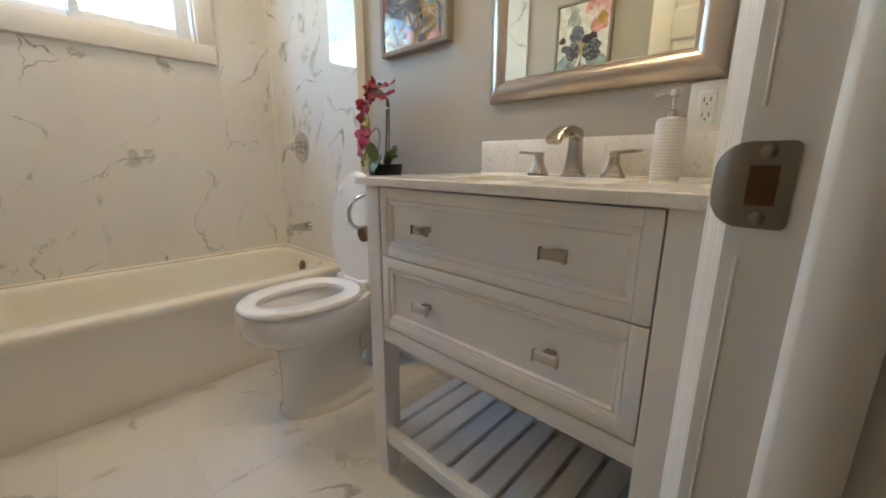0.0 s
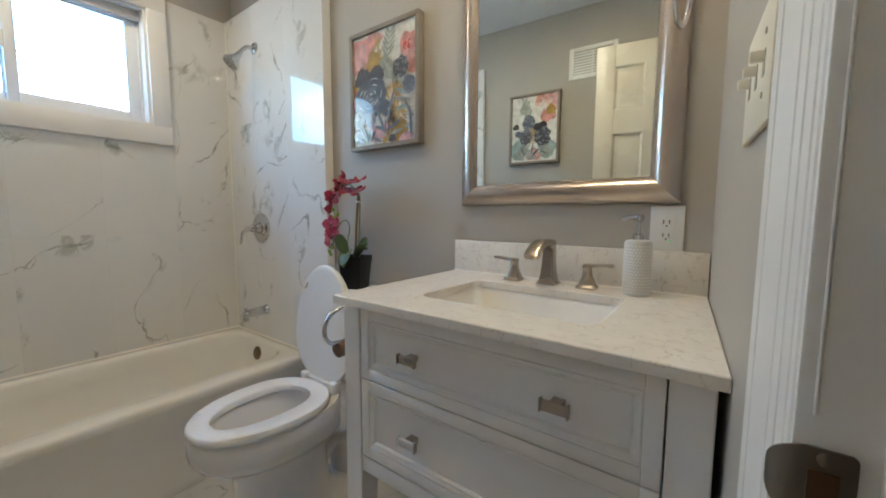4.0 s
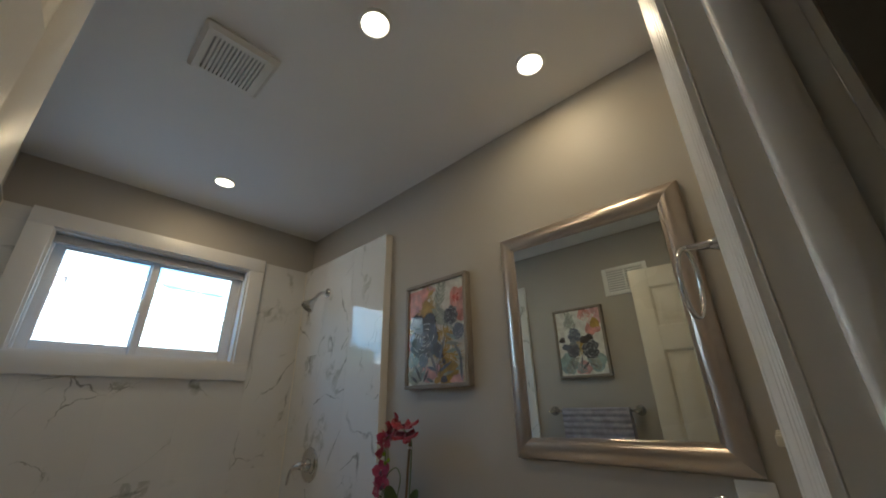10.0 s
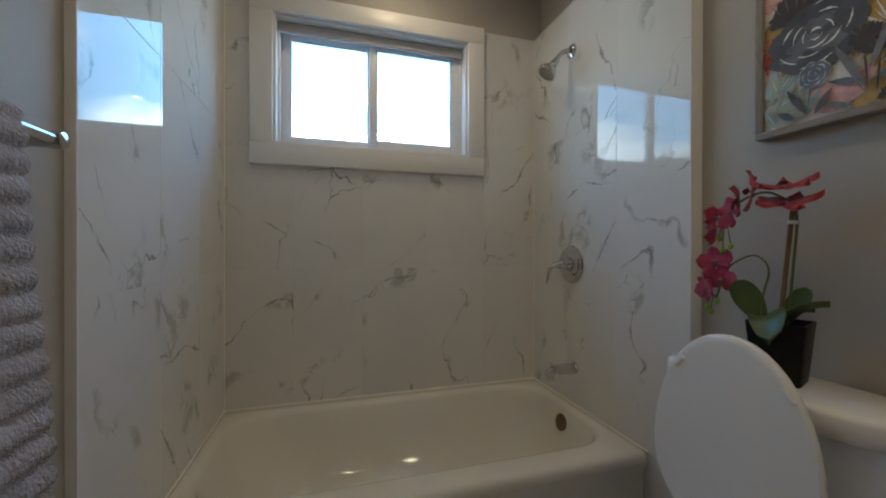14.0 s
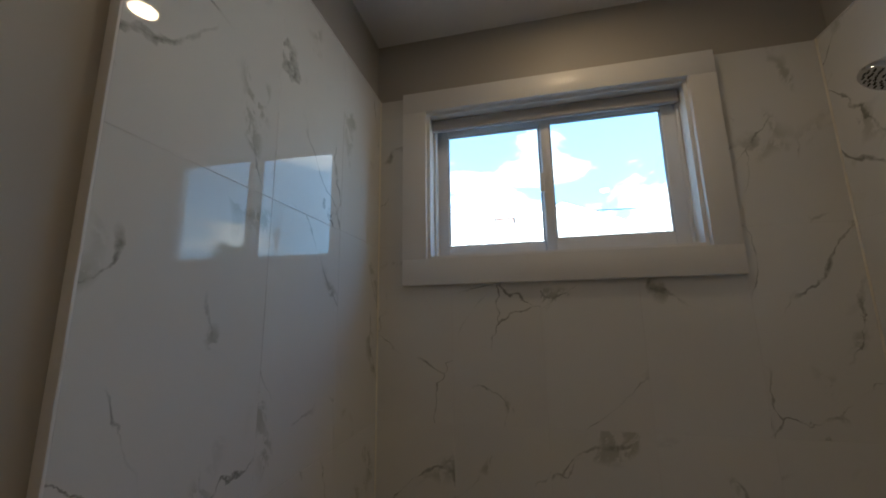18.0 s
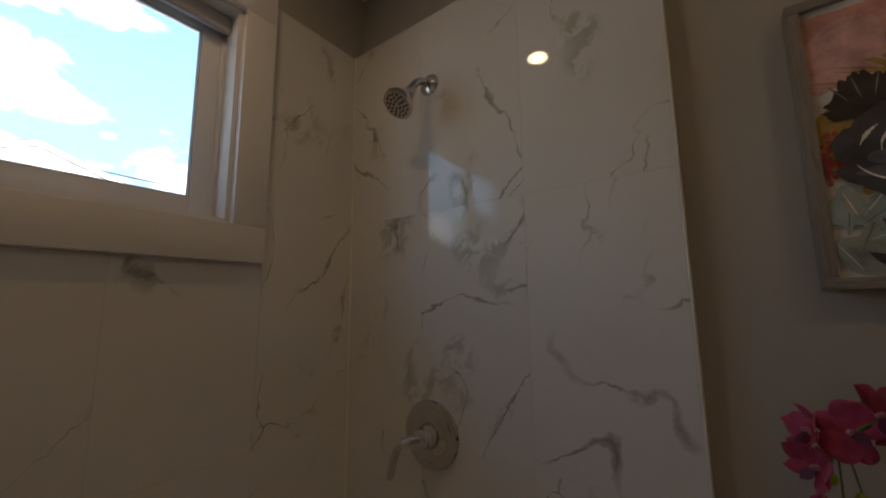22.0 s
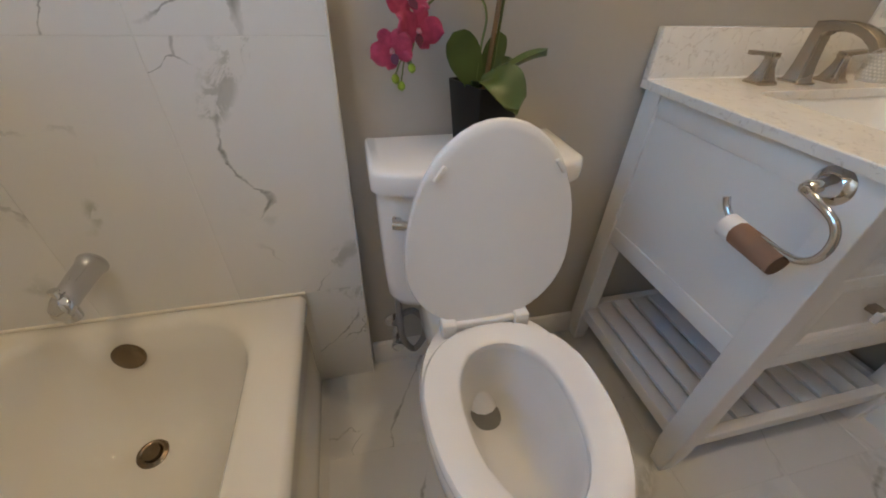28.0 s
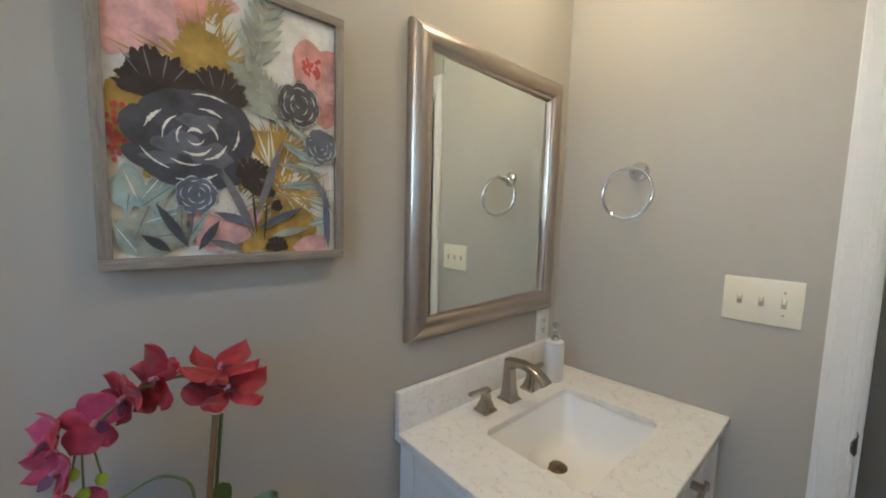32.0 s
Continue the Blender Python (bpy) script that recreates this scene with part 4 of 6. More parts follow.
for row in range(16):
    for k in range(26):
        a = 2 * math.pi * (k + 0.5 * (row % 2)) / 26
        at = Vector((SX + 0.0312 * math.cos(a), SY + 0.0312 * math.sin(a), CT + 0.009 + 0.0076 * row))
        bmesh.ops.create_icosphere(bm, subdivisions=1, radius=1.0, matrix=Matrix.LocRotScale(at, Matrix.Rotation(a, 3, "Z").to_quaternion(), Vector((0.0013, 0.0030, 0.0031))))
part("raised_pattern", bm, PORC, soap, "raised white dimpled relief")
part("collar", lathe([(0.014, 0), (0.014, 0.012), (0.009, 0.016), (0, 0.016)], facing(SX, SY, CT + 0.139, (0, 0, 1)), 18), CHROME, soap)
part("pump", lathe([(0.005, 0), (0.005, 0.030), (0.012, 0.032), (0.012, 0.044), (0.007, 0.048), (0, 0.048)], facing(SX, SY, CT + 0.153, (0, 0, 1)), 16), CHROME, soap)
part("nozzle", tube([(SX, SY, CT + 0.193), (SX - 0.020, SY - 0.010, CT + 0.193), (SX - 0.038, SY - 0.019, CT + 0.187)], 0.0048, 10), CHROME, soap)

# paper holder on the cabinet side
holder = thing("paper_holder", (VX0, -0.43, 0.83), "chrome swing paper holder with empty cardboard roll", "paper holder")
HX = VX0 + 0.004
part("rosette", lathe([(0.031, 0), (0.031, 0.004), (0.027, 0.008), (0.019, 0.013), (0.014, 0.030), (0.0125, 0.052), (0.009, 0.058), (0, 0.059)], facing(HX, -0.43, 0.838, (-1, 0, 0)), 28), CHROME, holder)
AX = HX - 0.073
part("arm", tube(curve([(HX - 0.05, -0.430, 0.838), (AX + 0.004, -0.438, 0.840), (AX, -0.463, 0.835), (AX, -0.493, 0.822), (AX, -0.508, 0.799), (AX, -0.507, 0.769), (AX, -0.492, 0.750), (AX, -0.468, 0.744), (AX, -0.42, 0.744), (AX, -0.372, 0.747), (AX, -0.350, 0.759), (AX, -0.339, 0.777)], 6), 0.0062, 12), CHROME, holder)
roll = thing("cardboard_roll", (AX, -0.42, 0.705), "empty brown cardboard tube on the paper holder", "paper roll")
axis = (Vector((AX, -0.362, 0.734)) - Vector((AX, -0.468, 0.725))).normalized()
rm = facing(AX, -0.470, 0.7245, axis)
part("tube", lathe([(0.0202, 0), (0.0216, 0), (0.0216, 0.106), (0.0202, 0.106), (0.0202, 0.0)], rm, 28), CARD, roll)
bm = bmesh.new()
rag = random.Random(8)
lo = [0.082 + 0.002 * math.sin(q * 0.45) + rag.uniform(-0.0006, 0.0008) for q in range(28)]
add_loft(bm, [[rm @ Vector((r_ * math.cos(2 * math.pi * q / 28), r_ * math.sin(2 * math.pi * q / 28), lo[q] if h_ == 0 else 0.108)) for q in range(28)] for r_, h_ in ((0.0219, 0), (0.0224, 0), (0.0224, 1), (0.0219, 1))], False, False)
part("paper_scrap", bm, PAPER, roll, "torn white paper rest")

# ---- mirror, outlet, switch, ring ----
mirror = thing("wall_mirror", (1.967, YW, 1.125), "rectangular mirror in wide champagne metal frame", "mirror")
mx0, mx1, mz0, mz1 = 1.640, 2.292, 1.122, 1.908
prof = [(0.0, 0.0), (0.0, 0.014), (0.006, 0.021), (0.018, 0.030), (0.032, 0.034), (0.048, 0.031), (0.056, 0.024), (0.058, 0.020), (0.066, 0.019), (0.070, 0.012), (0.070, 0.0)]
corner = ((mx0, mz0, 1, 1), (mx1, mz0, -1, 1), (mx1, mz1, -1, -1), (mx0, mz1, 1, -1))
names = ("frame_bottom", "frame_side", "frame_top", "frame_side")
rings = [[Vector((cx + sx * a, YW - 0.001 - b, cz + sz * a)) for a, b in prof] for cx, cz, sx, sz in corner]
for k in range(4):
    part(names[k], loft([rings[k], rings[(k + 1) % 4]]), BRONZE, mirror, "", 45)
askew = pose(1.966, YW - 0.0125, 1.515, 0, 0, 1.42)
part("glass", box(-0.262, 0.262, -0.002, 0.002, -0.329, 0.329, 0, 1, askew), MIRROR, mirror, "clear mirror glass", 0)

outlet = thing("wall_outlet", (2.264, YW, 1.055), "white duplex outlet with green light", "outlet")
part("plate", box(2.227, 2.303, YW - 0.006, YW, 0.999, 1.115, 0.002), OUTW, outlet)
face = part("face", box(2.248, 2.282, YW - 0.009, YW - 0.005, 1.022, 1.092, 0.002), OUTW, outlet)
for oz in (1.040, 1.074):
    bm = bmesh.new()
    add_box(bm, 2.257, 2.259, YW - 0.0098, YW - 0.0088, oz - 0.005, oz + 0.005)
    add_box(bm, 2.270, 2.272, YW - 0.0098, YW - 0.0088, oz - 0.005, oz + 0.005)
    add_box(bm, 2.263, 2.2665, YW - 0.0098, YW - 0.0088, oz - 0.012, oz - 0.008)
    part("slots", bm, DARK, face, "dark plug slots")
part("indicator", box(2.274, 2.277, YW - 0.0100, YW - 0.0088, 1.024, 1.027), GREENLED, face, "green indicator light")

switch = thing("light_switch", (wall_x(-0.6), -0.6, 1.238), "ivory triple toggle switch plate beside the door casing", "switch")
part("plate", box(XE - 0.006, XE, -0.641, -0.474, 1.177, 1.300, 0.003, 2, EW), IVORY, switch)
for k in range(3):
    sy = -0.5575 + (k - 1) * 0.046
    tgl = part("toggle", box(XE - 0.018, XE - 0.004, sy - 0.0038, sy + 0.0038, 1.239, 1.250, 0.002, 2, EW), IVORY, switch)
    part("toggle_slot", box(XE - 0.0068, XE - 0.0055, sy - 0.0055, sy + 0.0055, 1.226, 1.250, 0, 2, EW), SLOT, tgl, "toggle slot, its shade put into the colour")
    for dz in (-0.03, 0.03) if k == 0 else ():
        part("screw", lathe([(0.0032, 0), (0.0032, 0.001), (0, 0.0015)], EW @ facing(XE - 0.006, sy, 1.238 + dz, (-1, 0, 0)), 10), SLOT, switch)

RY, RZ = -0.226, 1.602
tring = thing("towel_ring", (wall_x(RY), RY, RZ), "chrome towel ring on the wall", "towel ring")
part("rosette", lathe([(0.031, 0), (0.031, 0.004), (0.027, 0.009), (0.016, 0.020), (0.011, 0.034), (0.009, 0.055), (0, 0.055)], EW @ facing(XE, RY, RZ, (-1, 0, 0)), 24), CHROME, tring)
part("post", tube([EW @ Vector(p) for p in ((XE - 0.045, RY, RZ), (XE - 0.066, RY, RZ + 0.002), (XE - 0.083, RY, RZ + 0.004))], 0.0085, 12, 0.007), CHROME, tring)
part("ring", tube(ring_pts((wall_x(RY) - 0.085, RY, RZ - 0.074), (0.06, 1, 0), (0.078, 0, 1), 0.077, 48), 0.0052, 10), CHROME, tring)

# ---- ceiling fittings ----
for k, (lx, ly) in enumerate(LAMPS):
    dl = thing("downlight", (lx, ly, CZ), "round white recessed ceiling downlight, lit", "ceiling light", "recessed downlights")
    part("trim_ring", lathe([(0.0435, 0), (0.054, 0), (0.054, -0.003), (0.050, -0.008), (0.046, -0.009), (0.0435, -0.006), (0.0435, 0)], Matrix.Translation((lx, ly, CZ)), 40), OUTW, dl)
    part("diffuser", lathe([(0, -0.001), (0.0440, -0.001), (0.0440, -0.004), (0, -0.006)], Matrix.Translation((lx, ly, CZ)), 40), LENS, dl, "glowing round diffuser")
fan = thing("exhaust_fan", (1.238, -0.978, CZ), "white slatted bathroom exhaust fan grille", "vent")
bm = bmesh.new()
outer_r = [rrect(1.238, -0.978, 0.12, 0.12, 0.012, CZ - d, 4) for d in (0.0, 0.008)] + [rrect(1.238, -0.978, 0.106, 0.106, 0.01, CZ - 0.022, 4), rrect(1.238, -0.978, 0.085, 0.085, 0.004, CZ - 0.022, 4), rrect(1.238, -0.978, 0.085, 0.085, 0.004, CZ - 0.004, 4)]
part("frame", loft(outer_r, False, False), OUTW, fan)
# flat grey sheet imitates the shade inside the fan
part("backing", box(1.152, 1.324, -1.064, -0.892, CZ - 0.005, CZ - 0.001), SHADE, fan, "grey sheet for the shade between fan slats")
for k in range(13):
    y = -1.056 + k * 0.013
    part("slat", box(1.153, 1.323, y, y + 0.0082, CZ - 0.022, CZ - 0.008), OUTW, fan)
grille = thing("wall_grille", (1.722, LW, 2.09), "white louvred air grille high on the wall", "vent")
bm = bmesh.new()
for a in ((1.574, 1.604, 1.985, 2.185), (1.844, 1.874, 1.985, 2.185), (1.604, 1.844, 1.985, 2.012), (1.604, 1.844, 2.158, 2.185), (1.718, 1.730, 2.012, 2.158)):
    add_box(bm, a[0], a[1], LW, LW + 0.008, a[2], a[3], 0.002)
part("frame", bm, OUTW, grille)
# no duct is built: a grey sheet gives the shade behind the louvres
part("backing", box(1.602, 1.846, LW, LW + 0.0015, 2.010, 2.160), SHADE, grille, "grey sheet for the shade behind louvres")
for k in range(8):
    z = 2.018 + k * 0.0178
    part("louvre", box(1.604, 1.844, LW + 0.002, LW + 0.0065, z, z + 0.010), OUTW, grille)

# ---- doorway and door ----
jamb = thing("door_frame", (XE + 0.06, DY1, 0), "white painted door frame with moulded casing", "door frame", "", "structure")
JX, JD = XE + 0.0175, XE + 0.124
part("jamb", box(JX, JD, DY1, DY1 + 0.02, 0, DZ + 0.02, 0.002), TRIM, jamb, "", 30)
part("jamb", box(JX, JD, DY0 - 0.02, DY0, 0, DZ + 0.02, 0.002), TRIM, jamb, "", 30)
part("head_jamb", box(JX, JD, DY0, DY1, DZ, DZ + 0.02, 0.002), TRIM, jamb, "", 30)
for z0, z1 in ((0.0, 0.868), (0.962, DZ)):
    part("paint_ridge", tube([(JX + 0.010, DY1 + 0.0004, z0 + 0.001), (JX + 0.009, DY1 + 0.0002, (z0 + z1) / 2), (JX + 0.010, DY1 + 0.0004, z1 - 0.001)], 0.0013, 8), TRIM, jamb, "old paint ridge", 60)
SX0, SX1 = XE + 0.059, XE + 0.100
for sgn, y in ((-1, DY1), (1, DY0)):
    prof_s = [(SX0, 0), (SX0 + 0.001, 0.007), (SX0 + 0.006, 0.0115), (SX1 - 0.006, 0.0125), (SX1, 0.010), (SX1 + 0.001, 0)]
    part("stop", loft([[Vector((a, y + sgn * b, z)) for a, b in prof_s] for z in (0.0, DZ)]), TRIM, jamb, "", 50)
part("head_stop", box(SX0, SX1, DY0 + 0.013, DY1 - 0.013, DZ - 0.012, DZ, 0.003), TRIM, jamb, "", 30)


def casing(side, parent):
    """Moulded casing round the opening; side -1 faces the bathroom, 1 the hall. The room side leans back towards the jamb."""
    x = XE if side < 0 else XE + 0.12
    lean = 0.0215 if side < 0 else 0.0
    cp = [(0.002, -0.012), (0.002, 0.001), (0.005, 0.004), (0.009, 0.004), (0.0105, 0.0022), (0.012, 0.004), (0.019, 0.0045), (0.0205, 0.0022), (0.022, 0.0045), (0.030, 0.0045), (0.0315, 0.003), (0.033, 0.0045), (0.058, 0.0045), (0.0595, 0.0025), (0.061, 0.0045), (0.069, 0.0045), (0.072, 0.0025), (0.072, -0.012)]
    if side > 0:
        cp = [(a, b + 0.012) for a, b in cp]

    def at(a, b, y, s, z):
        return Vector((x + lean * (1 - a / 0.072) + side * b, y + s * a, z))
    part("casing", loft([[at(a, b, DY1, 1, 0.0) for a, b in cp], [at(a, b, DY1, 1, DZ + a) for a, b in cp]]), TRIM, parent, "", 25)
    part("casing", loft([[at(a, b, DY0, -1, 0.0) for a, b in cp], [at(a, b, DY0, -1, DZ + a) for a, b in cp]]), TRIM, parent, "", 25)
    part("head_casing", loft([[at(a, b, DY1, 1, DZ + a) for a, b in cp], [at(a, b, DY0, -1, DZ + a) for a, b in cp]]), TRIM, parent, "", 25)


casing(-1, jamb)
casing(1, jamb)
sp0, sp1 = XE + 0.006, XE + 0.049
def plate_rings():
    rings = []
    for q in range(19):
        px = sp0 + (sp1 - sp0) * (1 - math.cos(math.pi * q / 18)) / 2
        d0, d1 = max(0.0, sp0 + 0.020 - px), max(0.0, px - sp1 + 0.004)
        half = 0.0275 - (0.020 - math.sqrt(max(0.0, 0.0004 - d0 * d0))) - (0.004 - math.sqrt(max(0.0, 0.000016 - d1 * d1)))
        y = DY1 - 0.0024 + 0.009 * max(0.0, (sp0 + 0.014 - px) / 0.014) ** 2
        rings.append([Vector((px, y, 0.9145 - half)), Vector((px, y, 0.9145 + half)), Vector((px, y + 0.0018, 0.9145 + half)), Vector((px, y + 0.0018, 0.9145 - half))])
    return rings
strike = part("strike_plate", loft(plate_rings()), STEEL, jamb, "worn steel strike plate", 40)
part("latch_hole", box(XE + 0.026, XE + 0.041, DY1 - 0.0034, DY1 - 0.0025, 0.902, 0.927), material("raw wood in latch hole", 0.8, 0, (0.10, 0.05, 0.02)), strike, "dark latch hole")
for z in (0.8935, 0.9355):
    part("screw", lathe([(0.0045, 0), (0.0045, 0.0012), (0.002, 0.0022), (0, 0.0022)], facing(XE + 0.034, DY1 - 0.0026, z, (0, -1, 0)), 12), STEEL, strike)

swing = radians(6.4)
dm = Matrix.Translation((XE - 0.004, DY0 + 0.004, 0.008)) @ Matrix.Rotation(math.pi - swing, 4, "Z")
door = thing("door_1", (XE - 0.004, DY0 + 0.004, 0.008), "off-white six-panel interior door, open inwards", "door", "", "structure")
DW, DH, DT = 0.608, 2.055, 0.035
# local: x from hinge to latch, y across the thickness from 0 to -DT, z up
def dbox(x0, x1, y0, y1, z0, z1, bev=0.0):
    return box(x0, x1, y0, y1, z0, z1, bev, 2, dm)
st, mu = 0.100, 0.090
rails = [(0.0, 0.21), (0.74, 0.92), (1.555, 1.69), (1.935, DH)]
part("stile", dbox(0, st, -DT, 0, 0, DH, 0.002), DOORP, door, "", 30)
part("stile", dbox(DW - st, DW, -DT, 0, 0, DH, 0.002), DOORP, door, "", 30)
for z0, z1 in rails:
    part("rail", dbox(st, DW - st, -DT, 0, z0, z1), DOORP, door, "", 30)
m0, m1 = DW / 2 - mu / 2, DW / 2 + mu / 2
for (za, zb), (zc, zd) in zip(rails, rails[1:]):
    part("mullion", dbox(m0, m1, -DT, 0, zb, zc), DOORP, door, "", 30)
    for xa, xb in ((st, m0), (m1, DW - st)):
        bm = bmesh.new()
        for side in (0, 1):
            yo = -0.001 if side == 0 else -DT + 0.001
            sg = -1 if side == 0 else 1
            def rect(i, d):
                return [dm @ Vector((x, yo + sg * d, z)) for x, z in ((xa + i, zb + i), (xb - i, zb + i), (xb - i, zc - i), (xa + i, zc - i))]
            add_loft(bm, [rect(0, 0.0), rect(0.004, 0.002), rect(0.012, 0.009), rect(0.022, 0.010), rect(0.045, 0.003), rect(0.048, 0.002)], False, True)
        part("panel", bm, DOORP, door, "", 25)
for z in (0.25, 1.02, 1.78):
    bm = dbox(-0.006, 0.003, -0.008, 0.006, z - 0.045, z + 0.045, 0.003)
    part("hinge", bm, NICKEL, door, "nickel hinge knuckle")
part("latch_plate", dbox(DW - 0.001, DW + 0.0015, -0.030, -0.006, 0.885, 0.943), STEEL, door, "steel latch plate")

# ---- pictures ----
ART = {}
for an, ac in (("white", (0.72, 0.69, 0.64)), ("pink", (0.62, 0.29, 0.25)), ("rose", (0.66, 0.38, 0.37)), ("mustard", (0.42, 0.27, 0.05)), ("charcoal", (0.055, 0.057, 0.07)), ("brown", (0.03, 0.018, 0.016)), ("teal", (0.31, 0.40, 0.39)), ("slate", (0.10, 0.12, 0.165)), ("sage", (0.34, 0.36, 0.30)), ("stroke", (0.52, 0.52, 0.53)), ("stone", (0.125, 0.13, 0.155)), ("red", (0.42, 0.05, 0.04)), ("grey", (0.17, 0.17, 0.18))):
    am = material("paint " + an, 0.55, 0, ac)
    ak = noise_tex(am, coords(am), 28, 5, 0.6)
    lo, hi = tuple(c * (0.88 if an == "white" else 0.62) for c in ac), tuple(min(0.9, c * 1.3 + 0.01) for c in ac)
    link(am, ramp(am, ak, [(0.32, lo), (0.68, hi)]), bsdf(am).inputs["Base Color"])
    bsdf(am).inputs["Coat Weight"].default_value = 0.6
    bsdf(am).inputs["Coat Roughness"].default_value = 0.03
    ART[an] = am
ART_LIST = list(ART)


def picture(wall_y, out, x0, x1, z0, z1, seed, label, blooms):
    """A framed floral print; out is +1 or -1, the way it faces along y."""
    rng = random.Random(seed)
    pic = thing("framed_picture", ((x0 + x1) / 2, wall_y, z0), label, "picture")
    fw, fd = 0.017, 0.036
    def fbox(a, b, c, d):
        y0, y1 = sorted((wall_y + out * 0.001, wall_y + out * fd))
        return box(a, b, y0, y1, c, d, 0.0015)
    part("frame_side", fbox(x0, x0 + fw, z0 + fw, z1 - fw), FRAMEW, pic)
    part("frame_side", fbox(x1 - fw, x1, z0 + fw, z1 - fw), FRAMEW, pic)
    part("frame_top", fbox(x0, x1, z1 - fw, z1), FRAMEH, pic)
    part("frame_bottom", fbox(x0, x1, z0, z0 + fw), FRAMEH, pic)
    w, h = x1 - x0 - 2 * fw, z1 - z0 - 2 * fw
    bm = bmesh.new()
    depth = [fd - 0.010]

    def place(u, v, d):
        u, v = min(max(u, 0.0), 1.0), min(max(v, 0.0), 1.0)
        x = x0 + fw + u * w if out < 0 else x1 - fw - u * w
        return (x, wall_y + out * d, z1 - fw - v * h)

    def poly(pts, mat):
        depth[0] += 0.000008
        f = bm.faces.new([bm.verts.new(place(u, v, depth[0])) for u, v in pts])
        f.material_index = ART_LIST.index(mat)

    def blob(u, v, ru, rv, mat, wob=0.12, rot=0.0, n=22):
        ph = [rng.uniform(0, 6.3) for _ in range(3)]
        pts = []
        for s in range(n):
            a = 2 * math.pi * s / n
            k = 1 + wob * (math.sin(3 * a + ph[0]) * 0.5 + math.sin(5 * a + ph[1]) * 0.3 + math.sin(7 * a + ph[2]) * 0.2)
            c, d = k * ru * math.cos(a), k * rv * math.sin(a)
            pts.append((u + c * math.cos(rot) - d * math.sin(rot), v + c * math.sin(rot) + d * math.cos(rot)))
        poly(pts, mat)

    def leaf(u, v, length, width, rot, mat):
        c, s = math.cos(rot), math.sin(rot)
        pts = []
        for t, k in ((0, 0), (0.25, 0.8), (0.5, 1), (0.75, 0.7), (1, 0), (0.75, -0.7), (0.5, -1), (0.25, -0.8)):
            a, b = t * length, k * width / 2
            pts.append((u + a * c - b * s, v + (a * s + b * c) * w / h))
        poly(pts, mat)

    def arc(u, v, r, a0, a1, thick, mat):
        n = 8
        o = [(u + r * math.cos(a0 + (a1 - a0) * s / n), v + r * 0.85 * math.sin(a0 + (a1 - a0) * s / n)) for s in range(n + 1)]
        i = [(u + (r - thick * math.sin(math.pi * s / n)) * math.cos(a0 + (a1 - a0) * s / n), v + (r - thick * math.sin(math.pi * s / n)) * 0.85 * math.sin(a0 + (a1 - a0) * s / n)) for s in range(n - 1, 0, -1)]
        poly(o + i, mat)

    def fringe(u, v, r, mat, count=16, spread=3.0, rot=-1.57):
        for k in range(3 * count):
            leaf(u + rng.uniform(-0.05, 0.05), v + rng.uniform(-0.02, 0.02), r * rng.uniform(0.6, 1.2), rng.uniform(0.006, 0.013), rot + spread * (k / (3 * count) - 0.5), mat)

    def brush(pts, thick, mat):
        """A stroke of a dry brush through the given points, thin at both ends."""
        line = curve([(a, b, 0) for a, b in pts], 5)
        one, two = [], []
        for k, p in enumerate(line):
            way = (line[min(k + 1, len(line) - 1)] - line[max(k - 1, 0)]).normalized()
            t = thick * (0.15 + 0.85 * math.sin(math.pi * k / (len(line) - 1))) * rng.uniform(0.5, 1.25) / 2
            one.append((p.x - way.y * t, p.y + way.x * t))
            two.append((p.x + way.y * t, p.y - way.x * t))
        for k in range(len(line) - 1):
            poly([one[k], one[k + 1], two[k + 1], two[k]], mat)

    def peony(u, v, r, mat):
        """A big loose bloom: broad dark petals parted by uneven white strokes."""
        for du, dv, ru, rv, rot in ((0, 0, 0.82, 0.62, 0), (-0.55, -0.05, 0.42, 0.40, 0.4), (-0.30, -0.50, 0.42, 0.28, -0.3), (0.30, -0.52, 0.46, 0.30, 0.3), (0.62, -0.18, 0.36, 0.46, 0.2), (0.72, -0.02, 0.22, 0.40, 0.1), (-0.45, 0.42, 0.52, 0.26, 0.35), (0.02, 0.58, 0.56, 0.24, 0.05), (0.45, 0.52, 0.42, 0.30, -0.4), (-0.15, 0.66, 0.50, 0.17, 0.1)):
            blob(u + du * r, v + 0.78 * dv * r, ru * r, 0.82 * rv * r, mat, 0.16, rot)
        for du, dv, ru, rv in ((-0.2, 0.1, 0.35, 0.2), (0.3, 0.25, 0.3, 0.2), (0.1, -0.3, 0.3, 0.15), (-0.45, 0.35, 0.25, 0.1)):
            blob(u + du * r, v + 0.78 * dv * r, ru * r, 0.8 * rv * r, "stone", 0.3)
        for rad, n_, thick in ((0.13, 2, 0.05), (0.29, 3, 0.055), (0.48, 4, 0.055), (0.70, 5, 0.045)):
            for k in range(n_):
                a0 = 2 * math.pi * (k + rng.uniform(-0.2, 0.2)) / n_ + rad * 3.1
                span = 2 * math.pi / n_ * rng.uniform(0.45, 0.75)
                pts = [(rad * (1 + 0.16 * q * (-1) ** k) * math.cos(a0 + span * q), rad * (1 + 0.16 * q * (-1) ** k) * math.sin(a0 + span * q)) for q in (0, 0.33, 0.67, 1.0)]
                brush([(u + (0.04 + a) * r, v + 0.78 * (b - 0.06) * r) for a, b in pts], thick * rng.uniform(0.6, 1.2) * r, "white")

